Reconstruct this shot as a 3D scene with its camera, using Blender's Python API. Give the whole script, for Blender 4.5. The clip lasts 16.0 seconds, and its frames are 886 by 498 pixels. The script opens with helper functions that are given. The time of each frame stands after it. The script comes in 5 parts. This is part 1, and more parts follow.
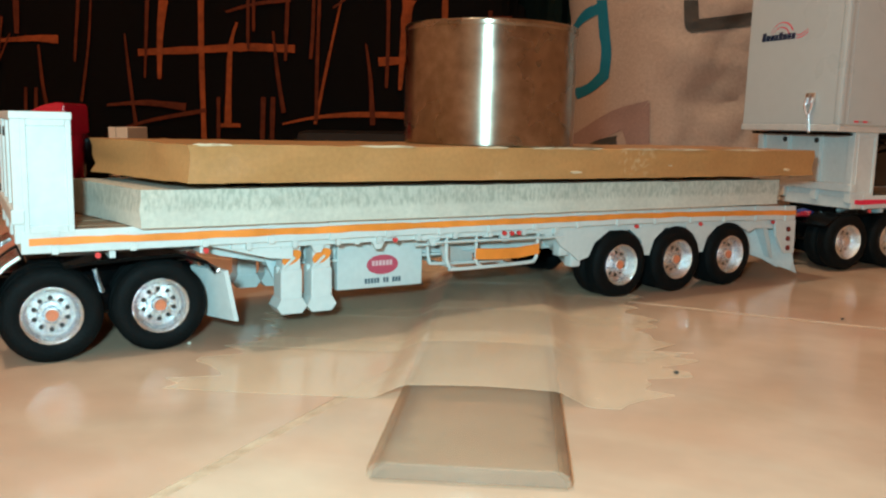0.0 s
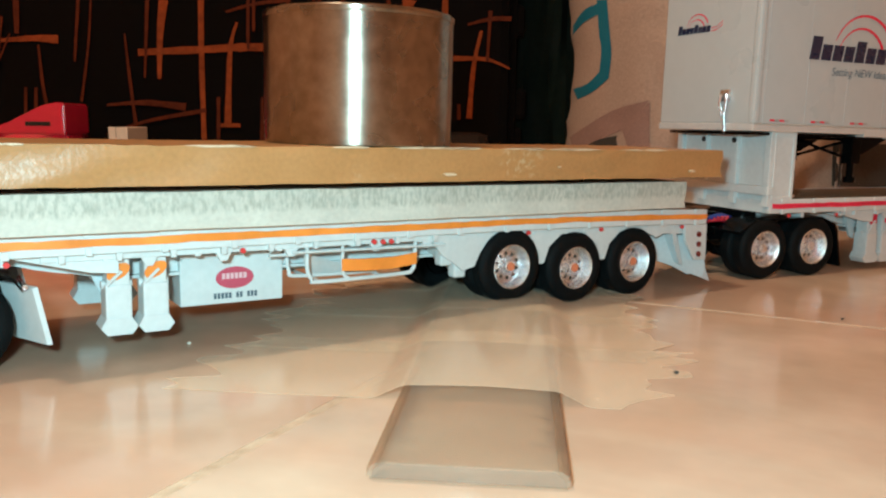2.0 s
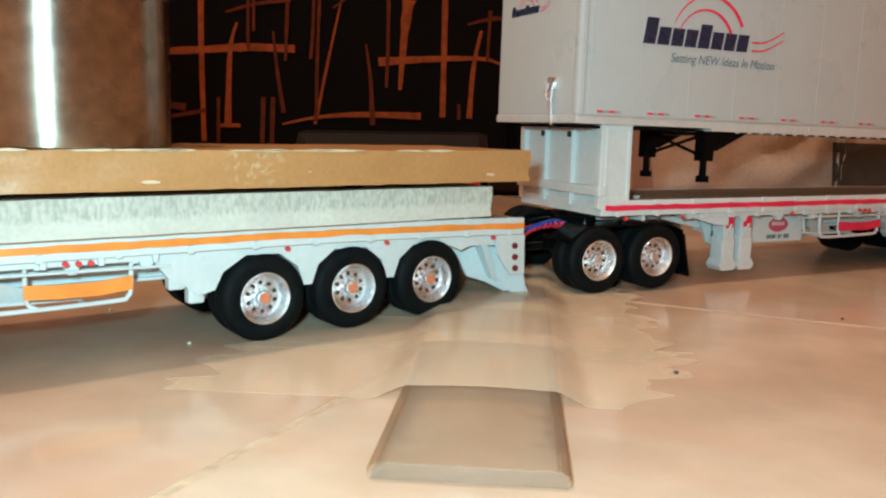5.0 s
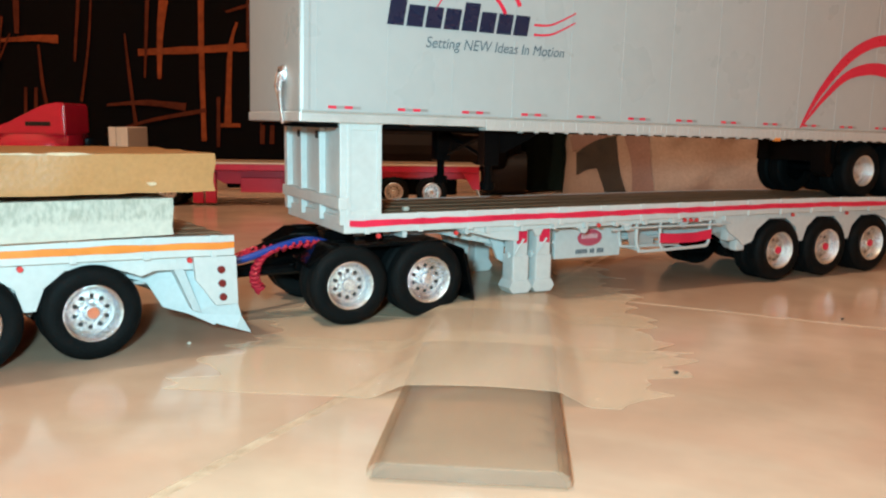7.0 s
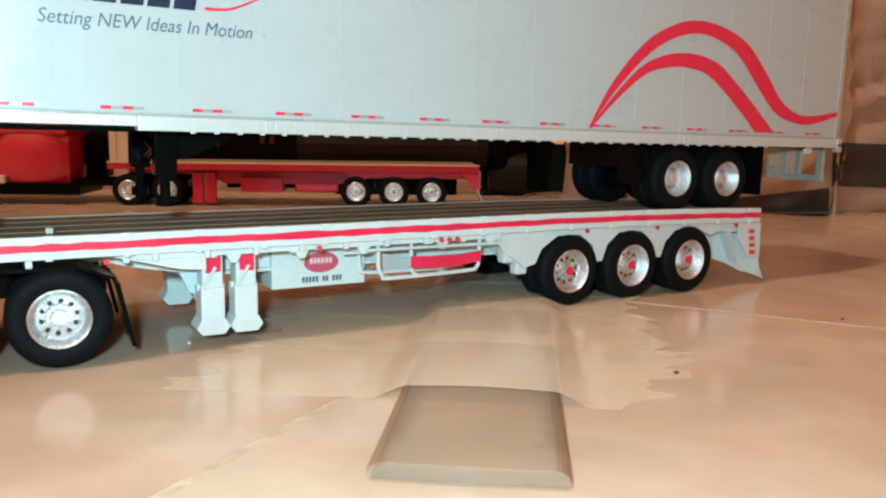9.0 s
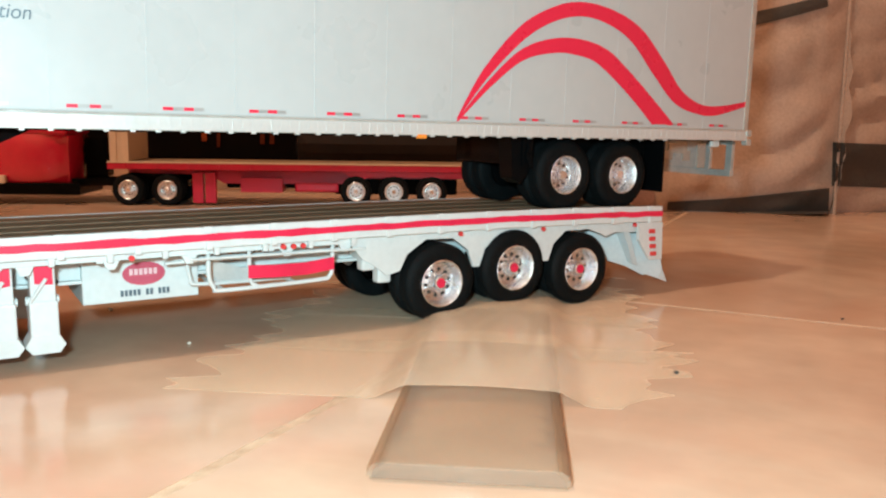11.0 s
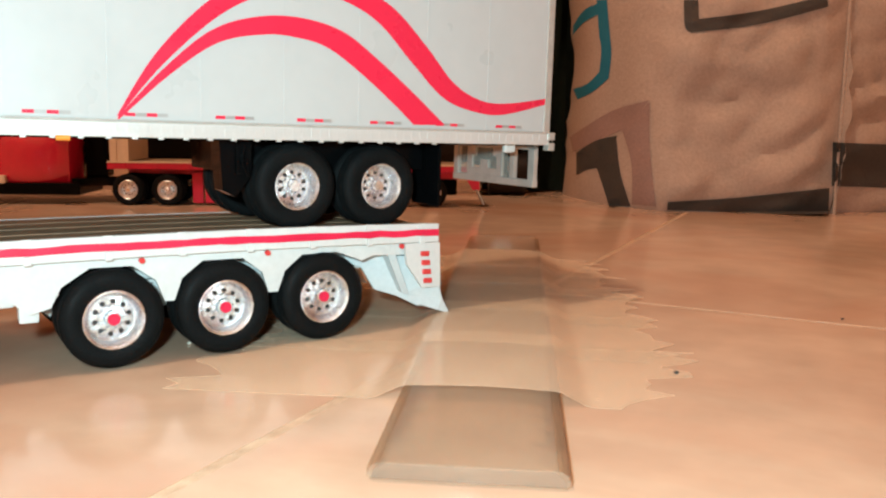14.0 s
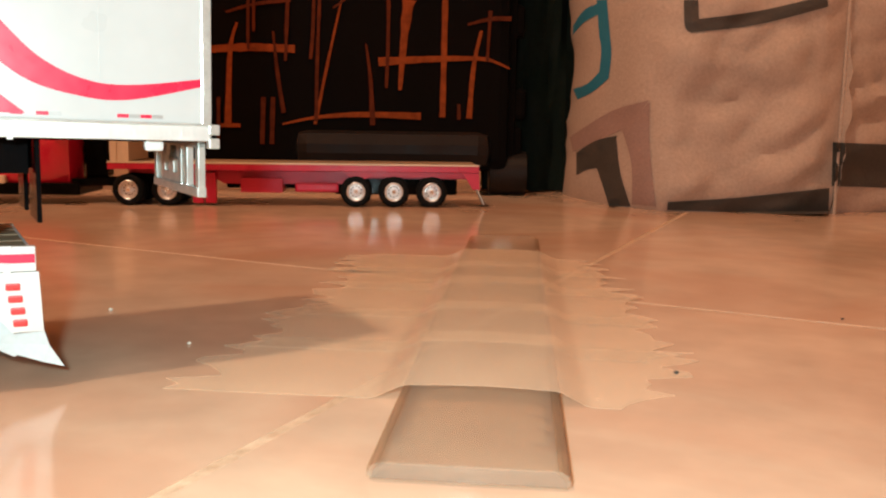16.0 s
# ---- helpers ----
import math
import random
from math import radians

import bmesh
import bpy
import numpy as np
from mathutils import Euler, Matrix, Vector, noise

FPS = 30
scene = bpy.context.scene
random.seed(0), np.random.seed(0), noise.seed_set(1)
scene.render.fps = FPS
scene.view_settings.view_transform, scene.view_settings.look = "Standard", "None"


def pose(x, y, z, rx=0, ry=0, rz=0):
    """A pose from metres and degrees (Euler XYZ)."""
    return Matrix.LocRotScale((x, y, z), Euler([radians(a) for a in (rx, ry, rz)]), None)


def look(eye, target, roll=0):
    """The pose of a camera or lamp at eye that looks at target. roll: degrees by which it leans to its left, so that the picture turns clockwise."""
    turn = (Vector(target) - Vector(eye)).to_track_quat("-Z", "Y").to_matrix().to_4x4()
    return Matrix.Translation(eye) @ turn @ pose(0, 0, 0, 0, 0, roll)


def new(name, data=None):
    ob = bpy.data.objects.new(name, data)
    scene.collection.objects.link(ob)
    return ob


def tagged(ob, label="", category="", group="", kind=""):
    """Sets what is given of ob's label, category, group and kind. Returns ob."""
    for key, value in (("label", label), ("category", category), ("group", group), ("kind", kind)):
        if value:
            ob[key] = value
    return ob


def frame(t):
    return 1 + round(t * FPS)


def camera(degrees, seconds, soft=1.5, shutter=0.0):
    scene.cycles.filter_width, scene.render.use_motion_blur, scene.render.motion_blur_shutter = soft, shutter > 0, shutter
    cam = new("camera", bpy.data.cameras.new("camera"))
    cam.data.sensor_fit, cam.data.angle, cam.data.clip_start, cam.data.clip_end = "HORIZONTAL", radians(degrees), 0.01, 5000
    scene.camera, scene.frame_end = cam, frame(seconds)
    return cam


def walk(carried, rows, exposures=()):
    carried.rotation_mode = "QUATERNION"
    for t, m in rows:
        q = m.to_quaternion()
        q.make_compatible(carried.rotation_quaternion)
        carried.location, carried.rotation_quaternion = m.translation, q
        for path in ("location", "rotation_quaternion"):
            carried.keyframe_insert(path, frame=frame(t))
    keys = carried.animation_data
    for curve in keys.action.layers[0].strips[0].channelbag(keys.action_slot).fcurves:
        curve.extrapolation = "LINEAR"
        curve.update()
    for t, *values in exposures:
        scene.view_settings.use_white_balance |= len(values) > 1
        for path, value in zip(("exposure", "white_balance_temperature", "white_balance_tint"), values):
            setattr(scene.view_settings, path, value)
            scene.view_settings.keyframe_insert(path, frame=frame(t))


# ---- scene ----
cam = camera(56.2147, 16.0, soft=2.2)
PITCH = radians(8.7655)
EYE = look((0, 0, 0.04184), (0, math.cos(PITCH), 0.04184 - math.sin(PITCH)), 0.878)
# the camera's own white balance and exposure drift as the white trailers pass
walk(cam, [(0.0, EYE), (16.0, EYE)], exposures=(
    (0.0, -0.34, 4850, -15), (2.5, -0.19, 4980, -10), (5.5, -0.18, 4930, -10), (9.0, -0.17, 4900, -10),
    (11.5, -0.1, 5520, 3), (12.5, -0.11, 5620, 4), (14.5, -0.11, 5650, 4), (16.0, -0.12, 6050, 9)))

# ---- light ----
world = bpy.data.worlds.new("room")
scene.world = world
world.use_nodes = True
bg = world.node_tree.nodes["Background"]
bg.inputs["Color"].default_value = (1.0, 0.62, 0.36, 1)
bg.inputs["Strength"].default_value = 0.3


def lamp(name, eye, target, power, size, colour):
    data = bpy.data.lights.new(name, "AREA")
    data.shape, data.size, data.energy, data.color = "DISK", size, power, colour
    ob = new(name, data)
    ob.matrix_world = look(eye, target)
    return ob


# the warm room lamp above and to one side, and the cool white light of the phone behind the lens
bulb = bpy.data.lights.new("room_lamp_light", "POINT")
bulb.energy, bulb.shadow_soft_size, bulb.color = 67.0, 0.045, (1.0, 0.675, 0.43)
new("room_lamp_light", bulb).location = (-0.512, -0.33, 1.70)
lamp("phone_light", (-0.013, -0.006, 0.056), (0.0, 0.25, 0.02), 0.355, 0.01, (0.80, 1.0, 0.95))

# ---- materials ----


def mat(name, colour, rough=0.5, metal=0.0, var=0.12, scale=300.0, bump=0.0, fine=6.0, coat=0.0, dark=None, spec=0.5):
    """A surface with a broad and a fine variation of its colour and gloss. scale: features a metre."""
    m = bpy.data.materials.new(name)
    m.use_nodes = True
    nt = m.node_tree
    b = nt.nodes["Principled BSDF"]
    tc = nt.nodes.new("ShaderNodeTexCoord")
    broad, small = nt.nodes.new("ShaderNodeTexNoise"), nt.nodes.new("ShaderNodeTexNoise")
    broad.inputs["Scale"].default_value, small.inputs["Scale"].default_value = scale, scale * fine
    broad.inputs["Detail"].default_value, small.inputs["Detail"].default_value = 4, 3
    add = nt.nodes.new("ShaderNodeMath")
    add.operation = "ADD"
    ramp = nt.nodes.new("ShaderNodeMapRange")
    ramp.inputs["From Min"].default_value, ramp.inputs["From Max"].default_value = 0.6, 1.4
    mix = nt.nodes.new("ShaderNodeMix")
    mix.data_type = "RGBA"
    lo = dark or tuple(c * (1 - var) for c in colour)
    hi = tuple(min(1.0, c * (1 + var * 0.6)) for c in colour)
    mix.inputs["A"].default_value, mix.inputs["B"].default_value = (*lo, 1), (*hi, 1)
    for n in (broad, small):
        nt.links.new(tc.outputs["Object"], n.inputs["Vector"])
    nt.links.new(broad.outputs["Fac"], add.inputs[0])
    nt.links.new(small.outputs["Fac"], add.inputs[1])
    nt.links.new(add.outputs[0], ramp.inputs["Value"])
    nt.links.new(ramp.outputs["Result"], mix.inputs["Factor"])
    nt.links.new(mix.outputs["Result"], b.inputs["Base Color"])
    rr = nt.nodes.new("ShaderNodeMapRange")
    rr.inputs["From Min"].default_value, rr.inputs["From Max"].default_value = 0.3, 0.7
    rr.inputs["To Min"].default_value, rr.inputs["To Max"].default_value = max(0.02, rough * 0.8), min(1, rough * 1.2)
    nt.links.new(broad.outputs["Fac"], rr.inputs["Value"])
    nt.links.new(rr.outputs["Result"], b.inputs["Roughness"])
    b.inputs["Metallic"].default_value, b.inputs["Coat Weight"].default_value = metal, coat
    b.inputs["Coat Roughness"].default_value = 0.08
    b.inputs["Specular IOR Level"].default_value = spec
    if bump:
        bp = nt.nodes.new("ShaderNodeBump")
        bp.inputs["Distance"].default_value, bp.inputs["Strength"].default_value = 0.001, bump
        nt.links.new(small.outputs["Fac"], bp.inputs["Height"])
        nt.links.new(bp.outputs["Normal"], b.inputs["Normal"])
    return m


WHITE = mat("white_model_paint", (0.66, 0.67, 0.655), 0.42, var=0.09, scale=120, bump=0.05)
VANWHITE = mat("white_gloss_paint", (0.48, 0.49, 0.485), 0.3, var=0.04, scale=60, coat=0.3)
# slightly darker, bluer white for inner braces and flaps
GREYWHITE = mat("bluish_white_plastic", (0.58, 0.63, 0.64), 0.5, var=0.1, scale=200)
RUBBER = mat("tyre_rubber", (0.0045, 0.0052, 0.0055), 0.65, var=0.4, scale=300, bump=0.1, spec=0.1)
CHROME = mat("chrome_plating", (0.80, 0.85, 0.88), 0.17, metal=1.0, var=0.08, scale=450, bump=0.4)
DARKHOLE = mat("dark_recess", (0.02, 0.02, 0.018), 0.6)
BLACK = mat("black_gloss_plastic", (0.003, 0.0032, 0.0035), 0.1, var=0.2, spec=0.06)
CAPORANGE = mat("orange_cap_paint", (0.62, 0.2, 0.09), 0.45, var=0.1)
SATIN = mat("satin_chrome", (0.82, 0.83, 0.83), 0.36, metal=1.0, var=0.1, scale=500)
ORANGE = mat("orange_marker_paint", (0.85, 0.27, 0.03), 0.45, var=0.22, scale=90, fine=3)
RED = mat("red_marker_paint", (0.70, 0.013, 0.065), 0.42, var=0.18, scale=90, fine=3)
DECALRED = mat("red_decal", (0.70, 0.018, 0.06), 0.3, var=0.04)
NAVY = mat("dark_blue_decal", (0.012, 0.018, 0.05), 0.3, var=0.05)
GREYTEXT = mat("grey_decal", (0.10, 0.13, 0.16), 0.35, var=0.05)
PINK = mat("faded_red_decal", (0.5, 0.08, 0.13), 0.4, var=0.1)
PALEPINK = mat("pale_decal_lettering", (0.75, 0.5, 0.52), 0.4)
REDLENS = mat("red_lens", (0.62, 0.05, 0.05), 0.3, var=0.1)
DARKLENS = mat("dark_red_lens", (0.16, 0.015, 0.015), 0.3, var=0.1)
SILVER = mat("silver_rail", (0.66, 0.66, 0.64), 0.35, metal=0.3, var=0.1, scale=250)
REFLEX = mat("grey_reflective_film", (0.40, 0.39, 0.38), 0.35, metal=0.3, var=0.1)
CLEARGREY = mat("grey_translucent_plastic", (0.56, 0.58, 0.55), 0.2, metal=0.45, var=0.2, scale=400)
STEEL = mat("brushed_steel", (0.33, 0.29, 0.235), 0.27, metal=1.0, var=0.5, scale=55, fine=6)
CONCRETE = mat("grey_stone", (0.66, 0.61, 0.52), 0.85, var=0.35, scale=110, fine=7, bump=0.12)


def sawn_stone():
    """Cut edge of a tile: a speckled grey body over a paler, denser foot."""
    m = mat("sawn_grey_stone", (0.62, 0.575, 0.49), 0.85, var=0.16, scale=160, fine=6, bump=0.1)
    nt = m.node_tree
    b = nt.nodes["Principled BSDF"]
    tc, stretch, speck = nt.nodes.new("ShaderNodeTexCoord"), nt.nodes.new("ShaderNodeMapping"), nt.nodes.new("ShaderNodeTexNoise")
    stretch.inputs["Scale"].default_value = (1.0, 1.0, 0.4)
    speck.inputs["Scale"].default_value, speck.inputs["Detail"].default_value = 1500, 5
    cut, split, band, wander, both, mix = (nt.nodes.new(n) for n in ("ShaderNodeMapRange", "ShaderNodeSeparateXYZ", "ShaderNodeMapRange", "ShaderNodeMath", "ShaderNodeMath", "ShaderNodeMix"))
    cut.inputs["From Min"].default_value, cut.inputs["From Max"].default_value = 0.42, 0.62
    cut.inputs["To Min"].default_value, cut.inputs["To Max"].default_value = 0.12, 0.62
    band.inputs["From Min"].default_value, band.inputs["From Max"].default_value = 0.0248, 0.0258
    wander.operation, wander.inputs[1].default_value = "MULTIPLY_ADD", 0.0012
    both.operation, mix.data_type = "MULTIPLY", "RGBA"
    mix.inputs["B"].default_value = (0.31, 0.30, 0.24, 1)
    old = b.inputs["Base Color"].links[0].from_socket
    nt.links.new(tc.outputs["Object"], stretch.inputs["Vector"])
    nt.links.new(stretch.outputs["Vector"], speck.inputs["Vector"])
    nt.links.new(tc.outputs["Object"], split.inputs["Vector"])
    nt.links.new(speck.outputs["Fac"], cut.inputs["Value"])
    nt.links.new(speck.outputs["Fac"], wander.inputs[0])
    nt.links.new(split.outputs["Z"], wander.inputs[2])
    nt.links.new(wander.outputs[0], band.inputs["Value"])
    nt.links.new(cut.outputs["Result"], both.inputs[0])
    nt.links.new(band.outputs["Result"], both.inputs[1])
    nt.links.new(both.outputs[0], mix.inputs["Factor"])
    nt.links.new(old, mix.inputs["A"])
    nt.links.new(mix.outputs["Result"], b.inputs["Base Color"])
    return m


SAWN = sawn_stone()
brushed = STEEL.node_tree.nodes.new("ShaderNodeTangent")
brushed.direction_type, brushed.axis = "RADIAL", "Z"
shine = STEEL.node_tree.nodes["Principled BSDF"]
STEEL.node_tree.links.new(brushed.outputs["Tangent"], shine.inputs["Tangent"])
shine.inputs["Anisotropic"].default_value, shine.inputs["Anisotropic Rotation"].default_value = 0.85, 0.25
GLAZE = mat("ochre_ceramic_edge", (0.42, 0.215, 0.075), 0.4, var=0.16, scale=30, fine=40, bump=0.08)


def add_scuffs(m, colour):
    """Pale scuffs: small flecks gathered in a few broad patches."""
    nt = m.node_tree
    b = nt.nodes["Principled BSDF"]
    tc, where, fleck = nt.nodes.new("ShaderNodeTexCoord"), nt.nodes.new("ShaderNodeTexNoise"), nt.nodes.new("ShaderNodeTexNoise")
    where.inputs["Scale"].default_value, fleck.inputs["Scale"].default_value = 38, 700
    fleck.inputs["Detail"].default_value, fleck.inputs["Distortion"].default_value = 5, 0.6
    lo, hi, both, mix = (nt.nodes.new(n) for n in ("ShaderNodeMapRange", "ShaderNodeMapRange", "ShaderNodeMath", "ShaderNodeMix"))
    lo.inputs["From Min"].default_value, lo.inputs["From Max"].default_value = 0.6, 0.72
    hi.inputs["From Min"].default_value, hi.inputs["From Max"].default_value = 0.52, 0.66
    both.operation, mix.data_type = "MULTIPLY", "RGBA"
    mix.inputs["B"].default_value = (*colour, 1)
    old = b.inputs["Base Color"].links[0].from_socket
    for n, r in ((where, lo), (fleck, hi)):
        nt.links.new(tc.outputs["Object"], n.inputs["Vector"])
        nt.links.new(n.outputs["Fac"], r.inputs["Value"])
    nt.links.new(lo.outputs["Result"], both.inputs[0])
    nt.links.new(hi.outputs["Result"], both.inputs[1])
    nt.links.new(both.outputs[0], mix.inputs["Factor"])
    nt.links.new(old, mix.inputs["A"])
    nt.links.new(mix.outputs["Result"], b.inputs["Base Color"])


add_scuffs(GLAZE, (0.60, 0.45, 0.26))
WOODDECK = mat("brown_deck_planks", (0.32, 0.205, 0.12), 0.6, var=0.3, scale=80, fine=8, bump=0.2)
REDPAINT = mat("red_lacquer", (0.58, 0.006, 0.04), 0.2, var=0.08, coat=0.9)
REDPAINT.node_tree.nodes["Principled BSDF"].inputs["Coat Roughness"].default_value = 0.15
REDDULL = mat("red_plastic", (0.50, 0.008, 0.045), 0.4, var=0.1, scale=90)
CREAM = mat("cream_plastic", (0.66, 0.55, 0.42), 0.5, var=0.08)
GLASSDARK = mat("tinted_window", (0.012, 0.012, 0.015), 0.08)
CABLEBLUE = mat("blue_cable", (0.02, 0.05, 0.30), 0.4)
CABLERED = mat("red_cable", (0.45, 0.015, 0.04), 0.4)
CASECLOTH = mat("black_case_cloth", (0.0048, 0.0036, 0.0032), 0.85, var=0.4, scale=60, fine=20, spec=0.04)
CASEPRINT = mat("orange_print", (0.23, 0.05, 0.012), 0.8, spec=0.05, var=0.4, scale=70, fine=4)
CASEPRINTDIM = mat("rust_print", (0.095, 0.021, 0.008), 0.8, spec=0.05, var=0.4, scale=70, fine=4)
CASERUBBER = mat("brown_black_rubber", (0.012, 0.007, 0.005), 0.55, spec=0.2, var=0.3, scale=80)
GREENCLOTH = mat("dark_green_cloth", (0.005, 0.009, 0.006), 0.9, var=0.4, scale=60, spec=0.15)
BAGCLOTH = mat("beige_bag_cloth", (0.42, 0.315, 0.25), 0.85, var=0.2, scale=24, fine=30, bump=0.25)
BAGBROWN = mat("brown_bag_print", (0.20, 0.12, 0.10), 0.8, var=0.2, scale=40, fine=20, bump=0.2)
BAGMAUVE = mat("mauve_bag_print", (0.30, 0.19, 0.16), 0.8, var=0.2, scale=40, fine=20, bump=0.2)
BAGDARK = mat("charcoal_bag_print", (0.05, 0.042, 0.035), 0.8, var=0.25, scale=40, fine=20, bump=0.2)
BAGBLUE = mat("teal_bag_print", (0.02, 0.17, 0.26), 0.7, var=0.15, scale=60, fine=10, bump=0.2)
WALLPAINT = mat("warm_wall_paint", (0.67, 0.47, 0.335), 0.85, var=0.08, scale=6)
GROUT = mat("pale_grout", (0.60, 0.45, 0.315), 0.5, scale=170, fine=3, bump=0.3, dark=(0.40, 0.27, 0.17))


def tile_material():
    """Polished beige stone-look tile: clouds, faint veins, a gloss that varies a little."""
    m = mat("polished_beige_tile", (0.60, 0.432, 0.308), 0.145, var=0.22, scale=14, fine=5, spec=0.38)
    nt = m.node_tree
    b = nt.nodes["Principled BSDF"]
    tc = nt.nodes.new("ShaderNodeTexCoord")
    wave = nt.nodes.new("ShaderNodeTexNoise")
    wave.inputs["Scale"].default_value, wave.inputs["Detail"].default_value, wave.inputs["Distortion"].default_value = 9, 6, 1.6
    vein = nt.nodes.new("ShaderNodeMapRange")
    vein.inputs["From Min"].default_value, vein.inputs["From Max"].default_value = 0.42, 0.62
    vein.inputs["To Min"].default_value, vein.inputs["To Max"].default_value = 0.0, 0.7
    mix = nt.nodes.new("ShaderNodeMix")
    mix.data_type = "RGBA"
    mix.inputs["B"].default_value = (0.51, 0.285, 0.18, 1)
    old = b.inputs["Base Color"].links[0].from_socket
    nt.links.new(tc.outputs["Object"], wave.inputs["Vector"])
    nt.links.new(wave.outputs["Fac"], vein.inputs["Value"])
    nt.links.new(vein.outputs["Result"], mix.inputs["Factor"])
    nt.links.new(old, mix.inputs["A"])
    nt.links.new(mix.outputs["Result"], b.inputs["Base Color"])
    return m


def clear(name, tint, colour, rough, body):
    """A thin clear sheet: light goes through, tinted, and a share meets the plastic itself."""
    m = mat(name, colour, rough, var=0.1, scale=120)
    nt = m.node_tree
    see = nt.nodes.new("ShaderNodeBsdfTransparent")
    see.inputs["Color"].default_value = (*tint, 1)
    mix = nt.nodes.new("ShaderNodeMixShader")
    mix.inputs["Fac"].default_value = body
    nt.links.new(see.outputs[0], mix.inputs[1])
    nt.links.new(nt.nodes["Principled BSDF"].outputs[0], mix.inputs[2])
    nt.links.new(mix.outputs[0], nt.nodes["Material Output"].inputs["Surface"])
    return m


RULERINK = mat("faded_ruler_ink", (0.2, 0.14, 0.1), 0.8, var=0.4, scale=200, spec=0.05)
TILE = tile_material()
RULERCLEAR = clear("clear_ruler_plastic", (0.94, 0.90, 0.84), (0.62, 0.52, 0.42), 0.07, 0.2)
TAPE = clear("brown_packing_tape", (1.0, 0.99, 0.965), (0.97, 0.78, 0.59), 0.15, 0.36)
GUARDCLEAR = clear("cloudy_guard_plastic", (0.93, 0.93, 0.9), (0.66, 0.64, 0.58), 0.1, 0.24)
RULEREDGE = clear("smoky_ruler_edge", (0.94, 0.89, 0.83), (0.50, 0.40, 0.31), 0.12, 0.12)
RULEREND = clear("ruler_end_glint", (0.90, 0.86, 0.82), (0.70, 0.66, 0.6), 0.08, 0.08)

# ---- mesh helpers, in millimetres ----
MM = 0.001


def part(name, bm, material, parent=None, label="", at=(0, 0, 0), smooth=False):
    me = bpy.data.meshes.new(name)
    bmesh.ops.scale(bm, vec=(MM, MM, MM), verts=bm.verts)
    bmesh.ops.recalc_face_normals(bm, faces=bm.faces)
    for f in bm.faces:
        f.smooth = smooth
    bm.to_mesh(me)
    bm.free()
    me.materials.append(material)
    ob = new(name, me)
    ob.location = [c * MM for c in at]
    if parent:
        ob.parent = parent
    if label:
        ob["label"] = label
    if smooth:
        me.set_sharp_from_angle(angle=radians(40))
    return ob


def again(ob, name, parent, at):
    """The same mesh once more under a parent."""
    o = new(name, ob.data)
    o.location = [c * MM for c in at]
    o.parent = parent
    return o


def box(bm, x0, x1, y0, y1, z0, z1, bevel=0.0):
    r = bmesh.ops.create_cube(bm, size=1)
    vs = r["verts"]
    for v in vs:
        v.co = Vector((x0 + (v.co.x + 0.5) * (x1 - x0), y0 + (v.co.y + 0.5) * (y1 - y0), z0 + (v.co.z + 0.5) * (z1 - z0)))
    if bevel:
        es = {e for v in vs for e in v.link_edges}
        bmesh.ops.bevel(bm, geom=list(es), offset=bevel, segments=2, affect="EDGES", profile=0.6)
    return bm


def boxm(*a):
    return box(bmesh.new(), *a)


def prism(bm, poly, y0, y1):
    """A plate: an outline in x, z between two y."""
    a = [bm.verts.new((x, y0, z)) for x, z in poly]
    b = [bm.verts.new((x, y1, z)) for x, z in poly]
    n = len(poly)
    bm.faces.new(a)
    bm.faces.new(b[::-1])
    for i in range(n):
        bm.faces.new((a[i], b[i], b[(i + 1) % n], a[(i + 1) % n]))
    return bm


def prismx(bm, poly, x0, x1):
    """A plate: an outline in y, z between two x."""
    a = [bm.verts.new((x0, y, z)) for y, z in poly]
    b = [bm.verts.new((x1, y, z)) for y, z in poly]
    n = len(poly)
    bm.faces.new(a)
    bm.faces.new(b[::-1])
    for i in range(n):
        bm.faces.new((a[i], b[i], b[(i + 1) % n], a[(i + 1) % n]))
    return bm


def rod(bm, a, b, r, seg=10):
    a, b = Vector(a), Vector(b)
    d = b - a
    m = Matrix.Translation((a + b) / 2) @ d.to_track_quat("Z", "Y").to_matrix().to_4x4()
    bmesh.ops.create_cone(bm, cap_ends=True, segments=seg, radius1=r, radius2=r, depth=d.length, matrix=m)
    return bm


def lathe(bm, prof, seg=40, centre=(0, 0, 0)):
    """Turns an outline of (radius, y) round the y axis."""
    rings = []
    for r, y in prof:
        rings.append([bm.verts.new((centre[0] + r * math.cos(2 * math.pi * i / seg), centre[1] + y, centre[2] + r * math.sin(2 * math.pi * i / seg))) for i in range(seg)])
    for a, b in zip(rings, rings[1:]):
        for i in range(seg):
            bm.faces.new((a[i], a[(i + 1) % seg], b[(i + 1) % seg], b[i]))
    for ring, (r, y) in ((rings[0], prof[0]), (rings[-1], prof[-1])):
        if r < 2.5:
            bm.faces.new(ring)
    return bm


def tube(bm, pts, r, seg=8):
    pts = [Vector(p) for p in pts]
    rings = []
    for i, p in enumerate(pts):
        d = (pts[min(i + 1, len(pts) - 1)] - pts[max(i - 1, 0)]).normalized()
        s = d.cross(Vector((0.13, 0.21, 0.97))).normalized()
        u = s.cross(d)
        rings.append([bm.verts.new(p + (s * math.cos(2 * math.pi * k / seg) + u * math.sin(2 * math.pi * k / seg)) * r) for k in range(seg)])
    for a, b in zip(rings, rings[1:]):
        for k in range(seg):
            bm.faces.new((a[k], a[(k + 1) % seg], b[(k + 1) % seg], b[k]))
    bm.faces.new(rings[0])
    bm.faces.new(rings[-1])
    return bm


